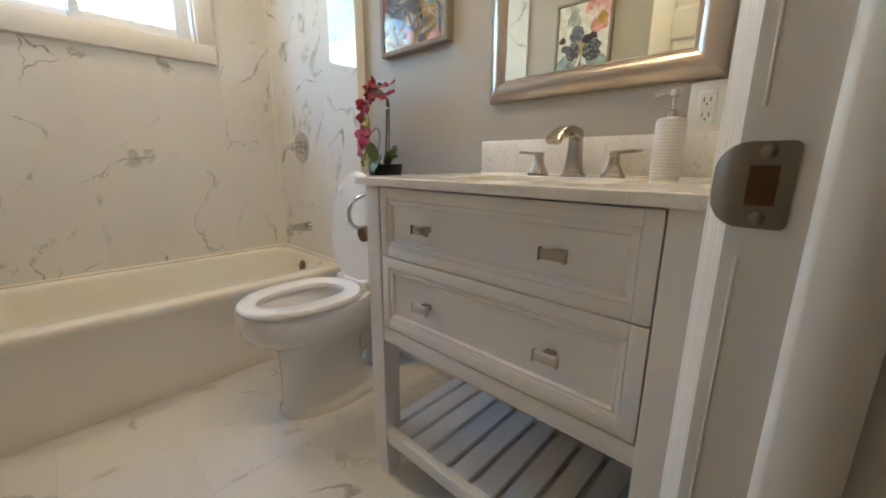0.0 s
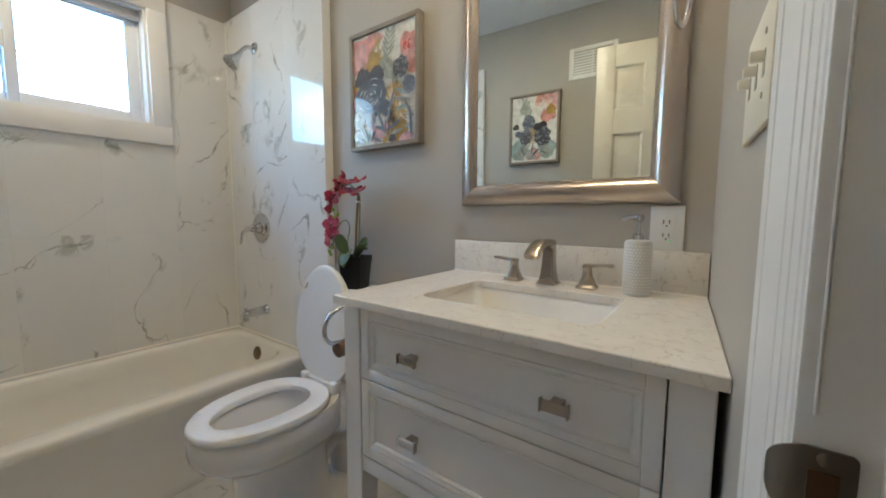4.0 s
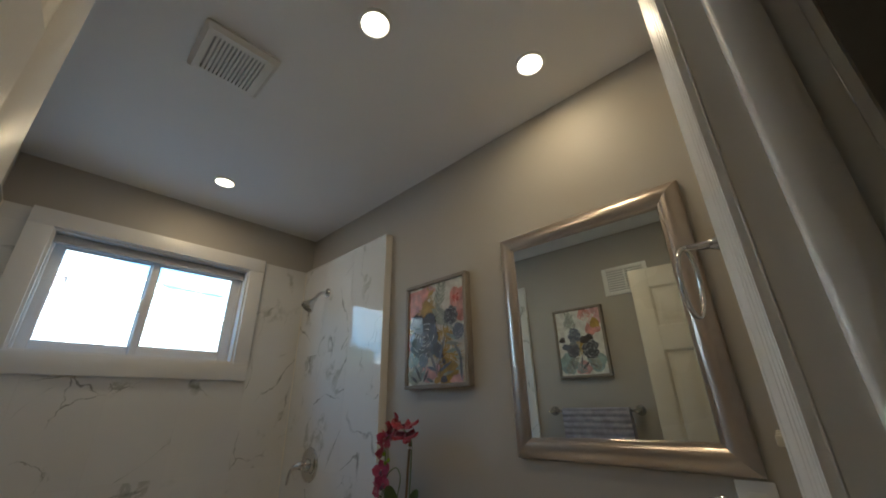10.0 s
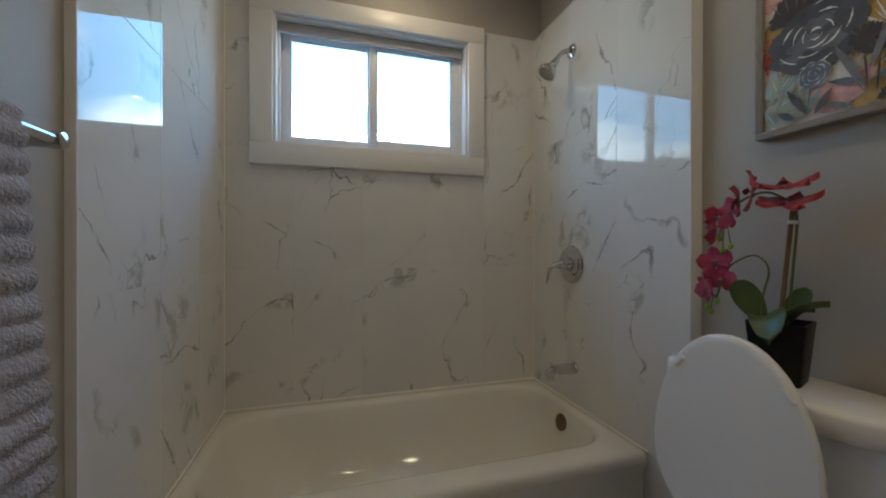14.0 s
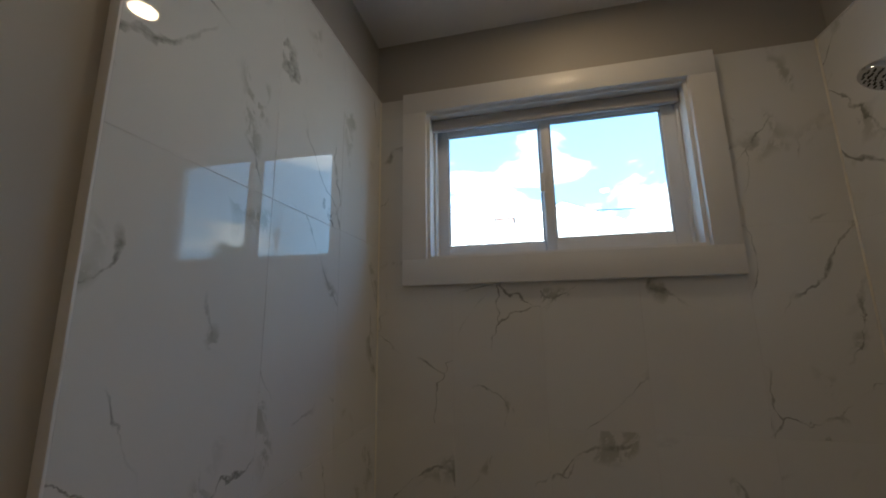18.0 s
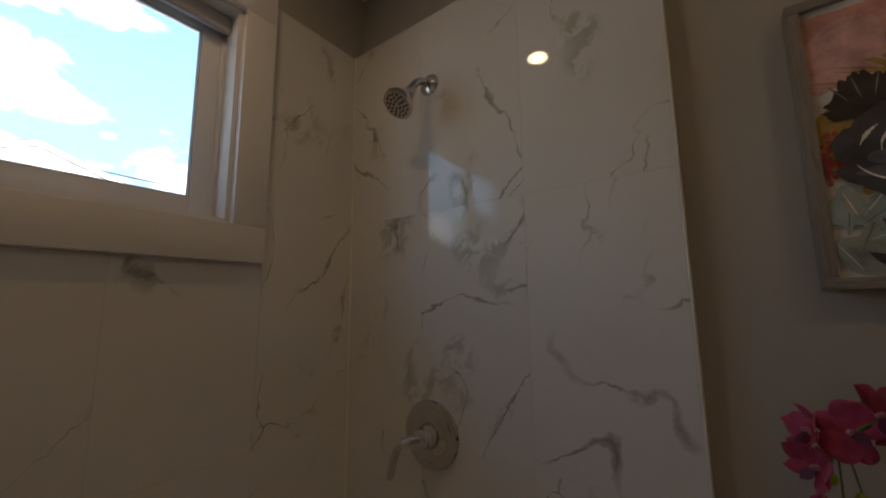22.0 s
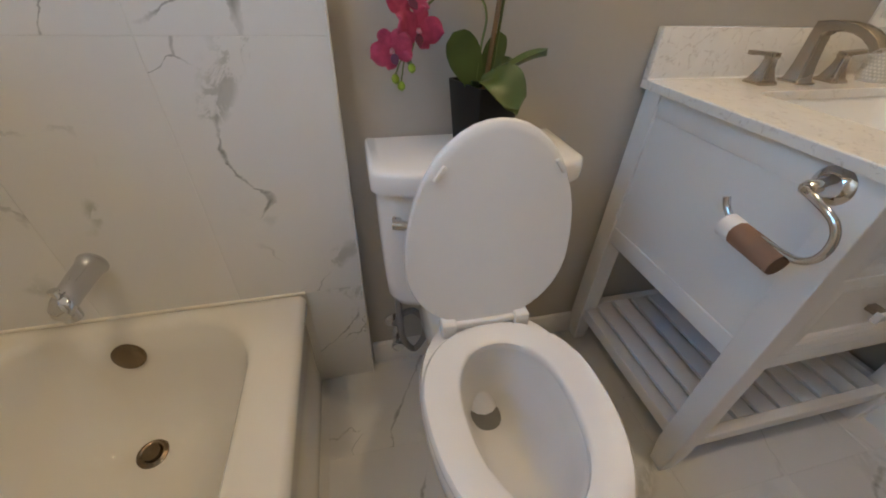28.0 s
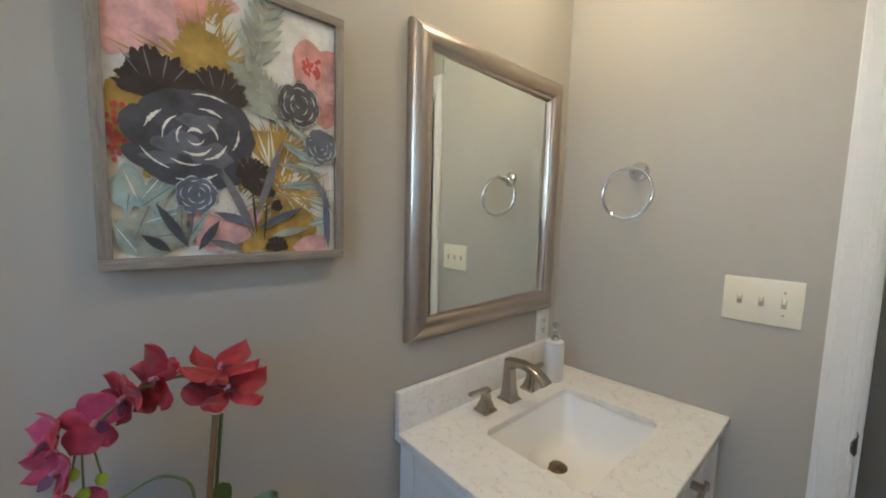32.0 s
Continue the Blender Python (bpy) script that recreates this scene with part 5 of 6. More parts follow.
    def rose(u, v, r, mat, inner="stroke"):
        for n_, rad, size in ((8, 0.66, 0.36), (6, 0.42, 0.34), (4, 0.20, 0.26), (1, 0.0, 0.16)):
            turn_ = rng.uniform(0, 6.3)
            for k in range(n_):
                a = turn_ + 2 * math.pi * k / n_ + rng.uniform(-0.2, 0.2)
                pu, pv = u + rad * r * math.cos(a), v + 0.8 * rad * r * math.sin(a)
                blob(pu, pv, size * r, 0.85 * size * r, mat, 0.14)
                arc(pu, pv, 0.95 * size * r, a - rng.uniform(0.7, 1.4), a + rng.uniform(0.5, 1.3), rng.uniform(0.04, 0.09) * r, inner)
                if rng.random() < 0.5:
                    arc(pu, pv, 0.6 * size * r, a - 0.7, a + 0.5, 0.12 * r, "stone" if mat != "stone" else "slate")

    def tulip(u, v, r, mat):
        for k in range(13):
            a = -1.57 + (k - 6) * 0.27
            d = r * rng.uniform(0.40, 0.62)
            blob(u + d * math.cos(a), v + 0.4 * r + d * 0.72 * math.sin(a), 0.46 * r, 0.19 * r, mat, 0.16, a, 16)
        blob(u, v + 0.3 * r, 0.6 * r, 0.42 * r, mat, 0.1)
        for k in range(4):
            leaf(u + (k - 1.5) * 0.25 * r, v + 0.2 * r, 0.8 * r, 0.04 * r, -1.57 + (k - 1.5) * 0.4, "grey")

    def branch(u, v, length, rot, mat, n=7):
        for k in range(n):
            t = (k + 1) / n
            bu, bv = u + t * length * math.cos(rot), v + t * length * math.sin(rot) * w / h
            for sgn in (-1, 1):
                leaf(bu, bv, 0.15 * (1.2 - 0.5 * t), 0.035, rot + sgn * 0.7, mat)
        leaf(u, v, length, 0.010, rot, mat)

    poly([(0, 0), (1, 0), (1, 1), (0, 1)], "white")
    for kind, u, v, a, b, mat in blooms:
        if kind == "blob":
            blob(u, v, a, b, mat, 0.25)
        elif kind == "fringe":
            fringe(u, v, a, mat, 18, b)
        elif kind == "branch":
            branch(u, v, a, b, mat)
        elif kind == "leaf":
            leaf(u, v, a, 0.042, b, mat)
        elif kind == "wleaf":
            leaf(u, v, a, 0.046, b, mat)
            leaf(u, v, a * 0.95, 0.005, b, "white" if rng.random() < 0.3 else "grey")
        elif kind == "stem":
            leaf(u, v, a, 0.012, b, mat)
        elif kind == "dots":
            for _ in range(26):
                blob(u + rng.uniform(-a, a), v + rng.uniform(-b, b), 0.010, 0.010, mat, 0.1, 0, 7)
        elif kind == "peony":
            peony(u, v, a, mat)
        elif kind == "rose":
            rose(u, v, a, mat)
        else:
            tulip(u, v, a, mat)
    part("print", bm, [ART[k] for k in ART_LIST], pic, "watercolour print of dark roses and leaves", 0)
    return pic


BLOOMS_A = [
    ("blob", 0.36, 0.06, 0.13, 0.06, "rose"), ("fringe", 0.36, 0.14, 0.16, 2.2, "mustard"), ("fringe", 0.60, 0.72, 0.24, 3.4, "mustard"), ("fringe", 0.70, 0.60, 0.20, 2.4, "mustard"),
    ("blob", 0.16, 0.14, 0.22, 0.13, "pink"), ("blob", 0.1, 0.22, 0.16, 0.12, "rose"), ("blob", 0.9, 0.22, 0.14, 0.13, "pink"), ("blob", 0.93, 0.36, 0.1, 0.09, "pink"),
    ("fringe", 0.355, 0.34, 0.3, 2.6, "mustard"), ("blob", 0.355, 0.27, 0.12, 0.10, "mustard"), ("fringe", 0.12, 0.22, 0.17, 3.0, "rose"), ("blob", 0.14, 0.16, 0.13, 0.09, "rose"), ("fringe", 0.92, 0.33, 0.2, 3.0, "rose"),
    ("blob", 0.08, 0.52, 0.12, 0.14, "mustard"), ("dots", 0.06, 0.60, 0.06, 0.07, "red"), ("dots", 0.86, 0.2, 0.05, 0.04, "red"),
    ("blob", 0.635, 0.58, 0.14, 0.08, "mustard"), ("blob", 0.695, 0.74, 0.18, 0.12, "mustard"), ("blob", 0.695, 0.90, 0.18, 0.11, "mustard"), ("fringe", 0.675, 0.72, 0.26, 6.0, "white"), ("fringe", 0.715, 0.76, 0.25, 6.0, "mustard"), ("fringe", 0.715, 0.92, 0.2, 3.2, "mustard"), ("blob", 0.535, 0.97, 0.05, 0.03, "mustard"),
    ("blob", 0.06, 0.76, 0.06, 0.07, "teal"), ("wleaf", 0.05, 0.86, 0.20, -1.45, "teal"), ("wleaf", 0.13, 0.86, 0.20, -1.15, "sage"), ("wleaf", 0.10, 0.80, 0.17, -0.95, "teal"), ("wleaf", 0.03, 0.95, 0.20, -1.0, "sage"), ("wleaf", 0.18, 0.92, 0.20, -1.9, "teal"), ("blob", 0.14, 0.93, 0.14, 0.07, "sage"), ("blob", 0.415, 0.875, 0.15, 0.105, "rose"), ("fringe", 0.435, 0.84, 0.16, 2.4, "white"), ("blob", 0.87, 0.985, 0.10, 0.06, "rose"), ("blob", 0.14, 0.70, 0.03, 0.025, "mustard"), ("dots", 0.27, 0.70, 0.05, 0.035, "red"), ("dots", 0.04, 0.55, 0.04, 0.07, "red"),
    ("wleaf", 0.92, 0.66, 0.26, 3.3, "sage"), ("wleaf", 0.90, 0.62, 0.24, 3.6, "teal"), ("wleaf", 0.94, 0.58, 0.26, 3.8, "sage"), ("wleaf", 0.90, 0.70, 0.22, 3.0, "teal"), ("wleaf", 0.98, 0.80, 0.16, 3.4, "sage"), ("wleaf", 0.97, 0.86, 0.14, 2.9, "teal"), ("wleaf", 0.715, 0.49, 0.2, -2.2, "sage"), ("wleaf", 0.84, 0.52, 0.2, -2.5, "sage"),
    ("wleaf", 0.08, 0.92, 0.22, -1.2, "sage"), ("wleaf", 0.10, 0.88, 0.22, -0.35, "teal"), ("wleaf", 0.12, 0.93, 0.22, -0.15, "sage"), ("wleaf", 0.09, 0.83, 0.2, -0.7, "teal"), ("wleaf", 0.09, 0.80, 0.14, -1.9, "sage"), ("wleaf", 0.24, 0.97, 0.2, -1.0, "teal"), ("wleaf", 0.24, 0.92, 0.18, -1.5, "sage"), ("wleaf", 0.08, 0.98, 0.16, -2.1, "teal"),
    ("branch", 0.555, 0.30, 0.42, -1.35, "sage"), ("branch", 0.715, 0.48, 0.30, -2.2, "sage"),
    ("tulip", 0.175, 0.355, 0.155, 0, "brown"), ("tulip", 0.405, 0.355, 0.125, 0, "brown"), ("leaf", 0.02, 0.41, 0.16, 0.35, "brown"),
    ("peony", 0.30, 0.575, 0.268, 0, "charcoal"), ("rose", 0.79, 0.375, 0.118, 0, "charcoal"), ("rose", 0.91, 0.54, 0.095, 0, "slate"), ("blob", 0.91, 0.50, 0.07, 0.035, "slate"),
    ("tulip", 0.545, 0.65, 0.082, 0, "brown"), ("blob", 0.545, 0.70, 0.045, 0.06, "brown"), ("tulip", 0.605, 0.735, 0.055, 0, "brown"), ("blob", 0.665, 0.805, 0.028, 0.024, "brown"), ("tulip", 0.66, 0.955, 0.06, 0, "brown"), ("rose", 0.305, 0.775, 0.088, 0, "slate"),
    ("leaf", 0.555, 0.92, 0.36, -2.0, "grey"), ("leaf", 0.565, 0.85, 0.42, -1.25, "grey"), ("leaf", 0.565, 0.90, 0.27, -0.45, "slate"), ("leaf", 0.545, 0.88, 0.18, 3.45, "slate"), ("leaf", 0.495, 0.985, 0.16, 3.5, "grey"), ("leaf", 0.635, 0.93, 0.2, -0.2, "sage"),
    ("leaf", 0.97, 0.82, 0.28, -2.1, "grey"), ("leaf", 0.95, 1.0, 0.36, -1.62, "slate"), ("leaf", 0.27, 0.97, 0.24, -2.1, "charcoal"), ("leaf", 0.20, 0.98, 0.13, -2.5, "charcoal"), ("leaf", 0.305, 0.98, 0.17, -1.0, "charcoal"),
    ("stem", 0.295, 0.80, 0.20, 1.7, "slate"), ("stem", 0.92, 0.66, 0.42, 1.55, "slate"), ("stem", 0.395, 0.67, 0.40, 1.15, "grey"), ("stem", 0.545, 0.74, 0.24, 1.5, "brown"), ("stem", 0.615, 0.78, 0.22, 1.65, "brown"),
]
BLOOMS_B = [
    ("blob", 0.12, 0.12, 0.2, 0.14, "rose"), ("blob", 0.35, 0.08, 0.14, 0.1, "pink"), ("blob", 0.2, 0.3, 0.16, 0.12, "pink"), ("fringe", 0.3, 0.2, 0.25, 5.0, "white"), ("blob", 0.14, 0.24, 0.1, 0.08, "mustard"),
    ("branch", 0.6, 0.35, 0.42, -1.3, "sage"), ("branch", 0.8, 0.3, 0.3, -2.0, "sage"), ("blob", 0.6, 0.6, 0.16, 0.12, "mustard"), ("fringe", 0.6, 0.66, 0.3, 6.0, "white"), ("fringe", 0.55, 0.62, 0.25, 5.0, "mustard"),
    ("blob", 0.85, 0.82, 0.2, 0.16, "teal"), ("blob", 0.2, 0.82, 0.2, 0.14, "teal"), ("blob", 0.5, 0.9, 0.16, 0.1, "rose"), ("branch", 0.4, 0.98, 0.4, -0.6, "teal"), ("branch", 0.9, 1.0, 0.4, -2.2, "sage"), ("branch", 0.15, 0.98, 0.35, -1.2, "sage"),
    ("rose", 0.62, 0.40, 0.15, 0, "slate"), ("rose", 0.30, 0.63, 0.19, 0, "charcoal"), ("rose", 0.68, 0.62, 0.15, 0, "charcoal"), ("tulip", 0.42, 0.46, 0.10, 0, "brown"), ("tulip", 0.30, 0.43, 0.09, 0, "brown"), ("tulip", 0.90, 0.44, 0.08, 0, "brown"), ("tulip", 0.84, 0.55, 0.09, 0, "slate"),
    ("leaf", 0.5, 0.7, 0.3, 1.4, "grey"), ("leaf", 0.36, 0.8, 0.24, 0.8, "charcoal"), ("leaf", 0.75, 0.78, 0.22, 1.8, "grey"), ("leaf", 0.2, 0.9, 0.2, -0.5, "grey"),
]
picture(YW, -1, 1.078, 1.458, 1.355, 1.828, 4, "floral watercolour print in weathered grey wood frame", BLOOMS_A)
picture(LW, 1, 1.166, 1.530, 1.452, 1.938, 9, "floral watercolour print in grey frame above the towel", BLOOMS_B)

# ---- orchid on the tank ----
PX, PY, PZ = 1.184, -0.080, 0.7875
pot = thing("orchid_plant", (PX, PY, PZ), "artificial red orchid in square black pot on toilet tank", "plant")
turn = pose(PX, PY, PZ, 0, 0, 20)
part("pot", loft([[turn @ p for p in r] for r in (rrect(0, 0, 0.040, 0.040, 0.003, 0.0, 3), rrect(0, 0, 0.051, 0.051, 0.003, 0.130, 3), rrect(0, 0, 0.051, 0.051, 0.003, 0.132, 3), rrect(0, 0, 0.047, 0.047, 0.003, 0.132, 3), rrect(0, 0, 0.043, 0.043, 0.003, 0.100, 3))], True, True), BLACK, pot, "tapered square black pot", 30)
part("moss", box(PX - 0.033, PX + 0.033, PY - 0.033, PY + 0.033, PZ + 0.098, PZ + 0.114, 0.008), STICK, pot, "brown moss filling")


def sheet(pts_fn, nu, nv, thick=0.0012):
    """A thin curved blade with some thickness, from a function of u and v in 0..1."""
    bm = bmesh.new()
    grid = [[bm.verts.new(pts_fn(a / nu, b / nv)) for b in range(nv + 1)] for a in range(nu + 1)]
    for a in range(nu):
        for b in range(nv):
            bm.faces.new((grid[a][b], grid[a + 1][b], grid[a + 1][b + 1], grid[a][b + 1]))
    bm.normal_update()
    bmesh.ops.solidify(bm, geom=bm.faces[:], thickness=thick)
    return bm


def big_leaf(base, tip, lift, width, droop, side=None):
    base, tip = Vector(base), Vector(tip)
    side = Vector(side).normalized() if side else (tip - base).cross(Vector((0, 0, 1))).normalized()
    def f(u, v):
        c = base.lerp(tip, u) + Vector((0, 0, lift * math.sin(math.pi * u * 0.9) - droop * u * u))
        wdt = width * math.sqrt(max(0.0, 1 - abs(2 * (0.04 + 0.96 * u) - 1) ** 2.6)) * (0.72 + 0.28 * min(1, u * 2))
        s = (v - 0.5) * 2
        return c + side * s * wdt / 2 + Vector((0, 0, 0.012 * s * s))
    return sheet(f, 12, 6, 0.0016)


LZ = PZ + 0.118


for base, tip, lift, wd_, droop, sd in (((1.160, -0.098, LZ), (1.108, -0.112, 0.990), 0.004, 0.062, 0.0, (0.8, 0.1, 0.55)), ((1.190, -0.088, LZ + 0.006), (1.286, -0.108, 0.962), 0.012, 0.040, 0.0, None),
                                         ((1.160, -0.100, LZ + 0.012), (1.218, -0.168, 0.880), 0.034, 0.072, 0.010, (0.9, 0.15, 0.36)), ((1.188, -0.068, LZ), (1.214, -0.050, 0.985), 0.0, 0.046, 0.0, (1, 0, 0)), ((1.186, -0.074, LZ), (1.236, -0.060, 0.940), 0.014, 0.040, 0.0, None)):
    part("leaf", big_leaf(base, tip, lift, wd_, droop, sd), LEAF, pot, "", 60)
part("cane", tube([(1.181, PY, LZ - 0.02), (1.207, PY, 1.172)], 0.0046, 8), STICK, pot, "brown support cane")
part("tie", lathe([(0.009, 0), (0.0095, 0.004), (0.009, 0.008)], facing(1.206, PY + 0.001, 1.134, (0.09, 0, 1)), 12), TIE, pot, "pale plant tie")
s1 = curve([(1.195, PY + 0.005, LZ - 0.01), (1.204, PY + 0.006, 1.03), (1.213, PY + 0.003, 1.140), (1.209, -0.084, 1.172), (1.188, -0.090, 1.196), (1.161, -0.090, 1.209), (1.128, -0.088, 1.205), (1.095, -0.085, 1.190), (1.070, -0.080, 1.164), (1.054, -0.075, 1.132)], 6)
part("flower_stem", tube(s1, 0.0027, 8), STEM, pot)
s2 = curve([(1.158, -0.098, LZ - 0.01), (1.159, -0.100, 0.945), (1.164, -0.099, 0.988), (1.170, -0.095, 1.021), (1.161, -0.090, 1.048), (1.131, -0.082, 1.064), (1.095, -0.077, 1.053), (1.066, -0.076, 1.030), (1.048, -0.078, 0.985), (1.038, -0.080, 0.950)], 6)
part("flower_stem", tube(s2, 0.0022, 8), STEM, pot)


def orchid_flower(at, face_way, roll_, size, mat, slim=1.0, closed=0.0):
    m = facing(*at, face_way) @ Matrix.Rotation(radians(roll_), 4, "Z")
    lip = part("flower", lathe([(0, -0.006), (0.003, -0.004), (0.0036, 0.003), (0.0026, 0.009), (0, 0.011)], m, 10), LIP, pot, "orchid bloom with pale throat")
    bm = sheet(lambda u, v: m @ Vector(((v - 0.5) * 0.016 * math.sin(math.pi * (0.15 + 0.8 * u)), -0.004 - 0.016 * u, 0.006 + 0.010 * u)), 4, 3, 0.001)
    part("lip", bm, LIPD, lip, "dark purple lip", 60)
    for ang, ln, wd2, back in ((12, 1.0, 1.0, 0.10), (168, 1.0, 1.0, 0.10), (90, 0.92, 0.66, -0.08), (222, 0.9, 0.62, -0.08), (318, 0.9, 0.62, -0.08)):
        r_ = Matrix.Rotation(radians(ang), 4, "Z")
        cup = random.uniform(-0.1, 0.6) + closed
        def f(u, v, r_=r_, ln=ln, wd2=wd2, back=back, cup=cup):
            e_ = 2 * (0.05 + 0.95 * u ** 1.15) - 1
            wv = size * wd2 * slim * 1.12 * math.sqrt(max(0.0, 1 - abs(e_) ** 2.4))
            s = (v - 0.5) * 2
            return m @ (r_ @ Vector((0.004 + size * ln * u * 0.95, s * wv / 2, back * size * u + cup * size * u * u * 0.5 - 0.16 * size * s * s * u + 0.03 * size * math.sin(9 * u + 4 * s))))
        part("petal", sheet(lambda u, v: f(math.sin(0.5 * math.pi * u), v), 11, 7, 0.0009), mat, lip, "", 70)


random.seed(5)
# place, way it faces, roll, petal length, colour, slimness, how far it is still closed
for row in (
    ((1.206, -0.108, 1.214), (0.10, -0.25, 1.0), 10, 0.056, CRIMSON, 0.70, 0.25), ((1.214, -0.112, 1.180), (0.20, -0.38, 0.92), -20, 0.057, CRIMSON, 0.78, 0.1),
    ((1.132, -0.092, 1.214), (-0.85, -0.50, 0.20), 80, 0.048, CRIMSON, 0.86, 0.2), ((1.098, -0.088, 1.196), (-0.80, -0.62, -0.05), 35, 0.041, CRIMSON, 0.86, 0.4),
    ((1.068, -0.080, 1.168), (-0.30, -0.92, 0.15), 70, 0.039, MAGENTA, 1.0, 0.1), ((1.030, -0.074, 1.162), (-0.90, -0.30, 0.25), 10, 0.031, MAGENTA, 1.05, 1.1),
    ((1.032, -0.076, 1.116), (-0.75, -0.62, 0.10), -25, 0.031, MAGENTA, 1.05, 0.9), ((1.038, -0.084, 1.048), (0.35, -0.88, 0.28), 15, 0.039, MAGENTA, 0.95, 0.2),
    ((1.055, -0.086, 1.002), (0.25, -0.95, -0.15), -10, 0.038, MAGENTA, 1.0, 0.2), ((1.010, -0.084, 0.972), (-0.35, -0.92, -0.18), 30, 0.037, MAGENTA, 1.0, 0.15)):
    orchid_flower(*row)
for k, (bx_, by_, bz_) in enumerate(((1.044, -0.078, 1.106), (1.071, -0.076, 1.086), (1.053, -0.077, 1.074), (1.043, -0.083, 0.944), (1.014, -0.080, 0.926), (1.024, -0.080, 0.914))):
    b_ = part("bud", lathe([(0, -0.009), (0.0045, -0.007), (0.0075, -0.001), (0.006, 0.005), (0, 0.009)], facing(bx_, by_, bz_, (0.1, -0.2, -1)), 12), BUD, pot, "lime green bud")
    hub = Vector((1.055, -0.076, 1.132) if k < 3 else (1.038, -0.080, 0.952))
    part("bud_stalk", tube(curve([(bx_, by_, bz_ + 0.007), ((bx_ + hub.x) / 2, (by_ + hub.y) / 2, max(bz_, hub.z) + 0.006), hub], 4), 0.0013, 6), STEM, b_)

# ---- towel bar and towel ----
bar = thing("towel_bar", (1.36, LW, 1.240), "chrome towel bar on the wall", "towel bar")
BZ, BY = 1.240, LW + 0.067
for bx_ in (1.079, 1.652):
    part("post", lathe([(0.031, 0), (0.031, 0.004), (0.029, 0.010), (0.023, 0.017), (0.015, 0.024), (0.012, 0.038), (0.013, 0.058), (0.014, 0.068), (0.012, 0.077), (0, 0.080)], facing(bx_, LW, BZ, (0, 1, 0)), 24), CHROME, bar)
part("bar", tube([(1.064, BY, BZ), (1.667, BY, BZ)], 0.0085, 14), CHROME, bar)
towel = thing("hand_towel", (1.39, BY, BZ), "lavender grey ribbed chenille towel over the bar", "towel")


def towel_sheet(side, bottom, rib):
    """One hanging flap with soft horizontal ribs."""
    rings = []
    n = int((BZ + 0.02 - bottom) / 0.006)
    for k in range(n + 1):
        z = BZ + 0.020 - (BZ + 0.02 - bottom) * k / n
        top = max(0.0, 1 - (BZ + 0.020 - z) / 0.02)
        ph = abs(math.sin(math.pi * (BZ - z) / rib))
        off = 0.013 * (1 - top * top) + 0.013 * ph ** 0.45 + (0.055 * max(0.0, BZ - z) if side > 0 else 0.0)
        row = []
        for q in range(29):
            x = 1.172 + 0.438 * q / 28
            row.append(Vector((x + 0.004 * math.sin(17 * z + 2), BY + side * (off + 0.003 * math.sin(9 * x + 5 * z) + 0.0016 * math.sin(140 * x + 40 * math.sin(31 * z)) * math.sin(90 * z + 3)), z)))
        inner = [Vector((p.x, BY + side * 0.0095 * (1 - top), p.z)) for p in reversed(row)]
        rings.append(row + inner)
    return loft(rings)


part("front_flap", towel_sheet(1, 0.60, 0.036), TOWEL, towel, "", 60)
part("back_flap", towel_sheet(-1, 0.68, 0.036), TOWEL, towel, "", 60)

# ---- outside ----
structure("ground", box(-400, 300, -400, 400, -0.9, -0.7), GROUND, "unseen ground, kept pale to bounce light, reaching to the horizon", "ground")
bm = bmesh.new()
n = 48
top_, bot_ = [], []
for s in range(n + 1):
    a = radians(70 + 220 * s / n)
    bot_.append(bm.verts.new((90 * math.cos(a), 90 * math.sin(a), -0.5)))
    top_.append(bm.verts.new((90 * math.cos(a), 90 * math.sin(a), 130)))
for s in range(n):
    bm.faces.new((bot_[s], bot_[s + 1], top_[s + 1], top_[s]))
structure("backdrop_sky", bm, SKYM, "blue sky with white clouds", "sky")

house = thing("neighbour_house", (-13, 0.1, -0.7), "white sided house with gable and brick chimney", "house")
GX, GY = -9.0, 0.135
def gable(z):
    return (4.33 - z) / 0.395
bm = bmesh.new()
hw, ez = 4.3, 4.33 - 0.395 * 4.3
add_loft(bm, [[Vector((x, GY + a, z)) for a, z in ((-hw, -0.7), (hw, -0.7), (hw, ez), (0, 4.33), (-hw, ez))] for x in (GX, GX - 9)])
part("wall", bm, SIDING, house, "white lapped siding", 0)
bm = bmesh.new()
for k in range(34):
    z = -0.6 + k * 0.145
    half = min(hw, gable(z + 0.13)) - 0.02
    if half > 0.1:
        add_box(bm, GX + 0.001, GX + 0.014, GY - half, GY + half, z, z + 0.125)
part("siding_boards", bm, SIDING, house, "white lap boards", 0)
for sgn in (-1, 1):
    bm = bmesh.new()
    add_loft(bm, [[Vector((x, GY + sgn * a, z)) for a, z in ((0, 4.36), (hw + 0.30, ez - 0.09), (hw + 0.30, ez - 0.05), (0, 4.40))] for x in (GX + 0.05, GX - 9.3)])
    part("roof", bm, ROOF, house, "grey shingle roof slope", 0)
    bm = bmesh.new()
    add_loft(bm, [[Vector((x, GY + sgn * a, z)) for a, z in ((0, 4.28), (hw + 0.31, ez - 0.17), (hw + 0.31, ez - 0.075), (0, 4.375))] for x in (GX + 0.056, GX + 0.045)])
    part("rake_board", bm, SIDING, house, "white rake board", 0)
chim = part("chimney", box(-11.0, -10.4, -1.80, -1.24, 2.6, 4.42), BRICK, house, "red brick chimney")
for k in range(15):
    z = 3.40 + k * 0.068
    for q in range(3):
        y = -1.795 + q * 0.187 + (0.05 if k % 2 else 0)
        part("brick", box(-10.402, -10.394, y, min(y + 0.175, -1.245), z, z + 0.056), BRICK, chim, "", 0)
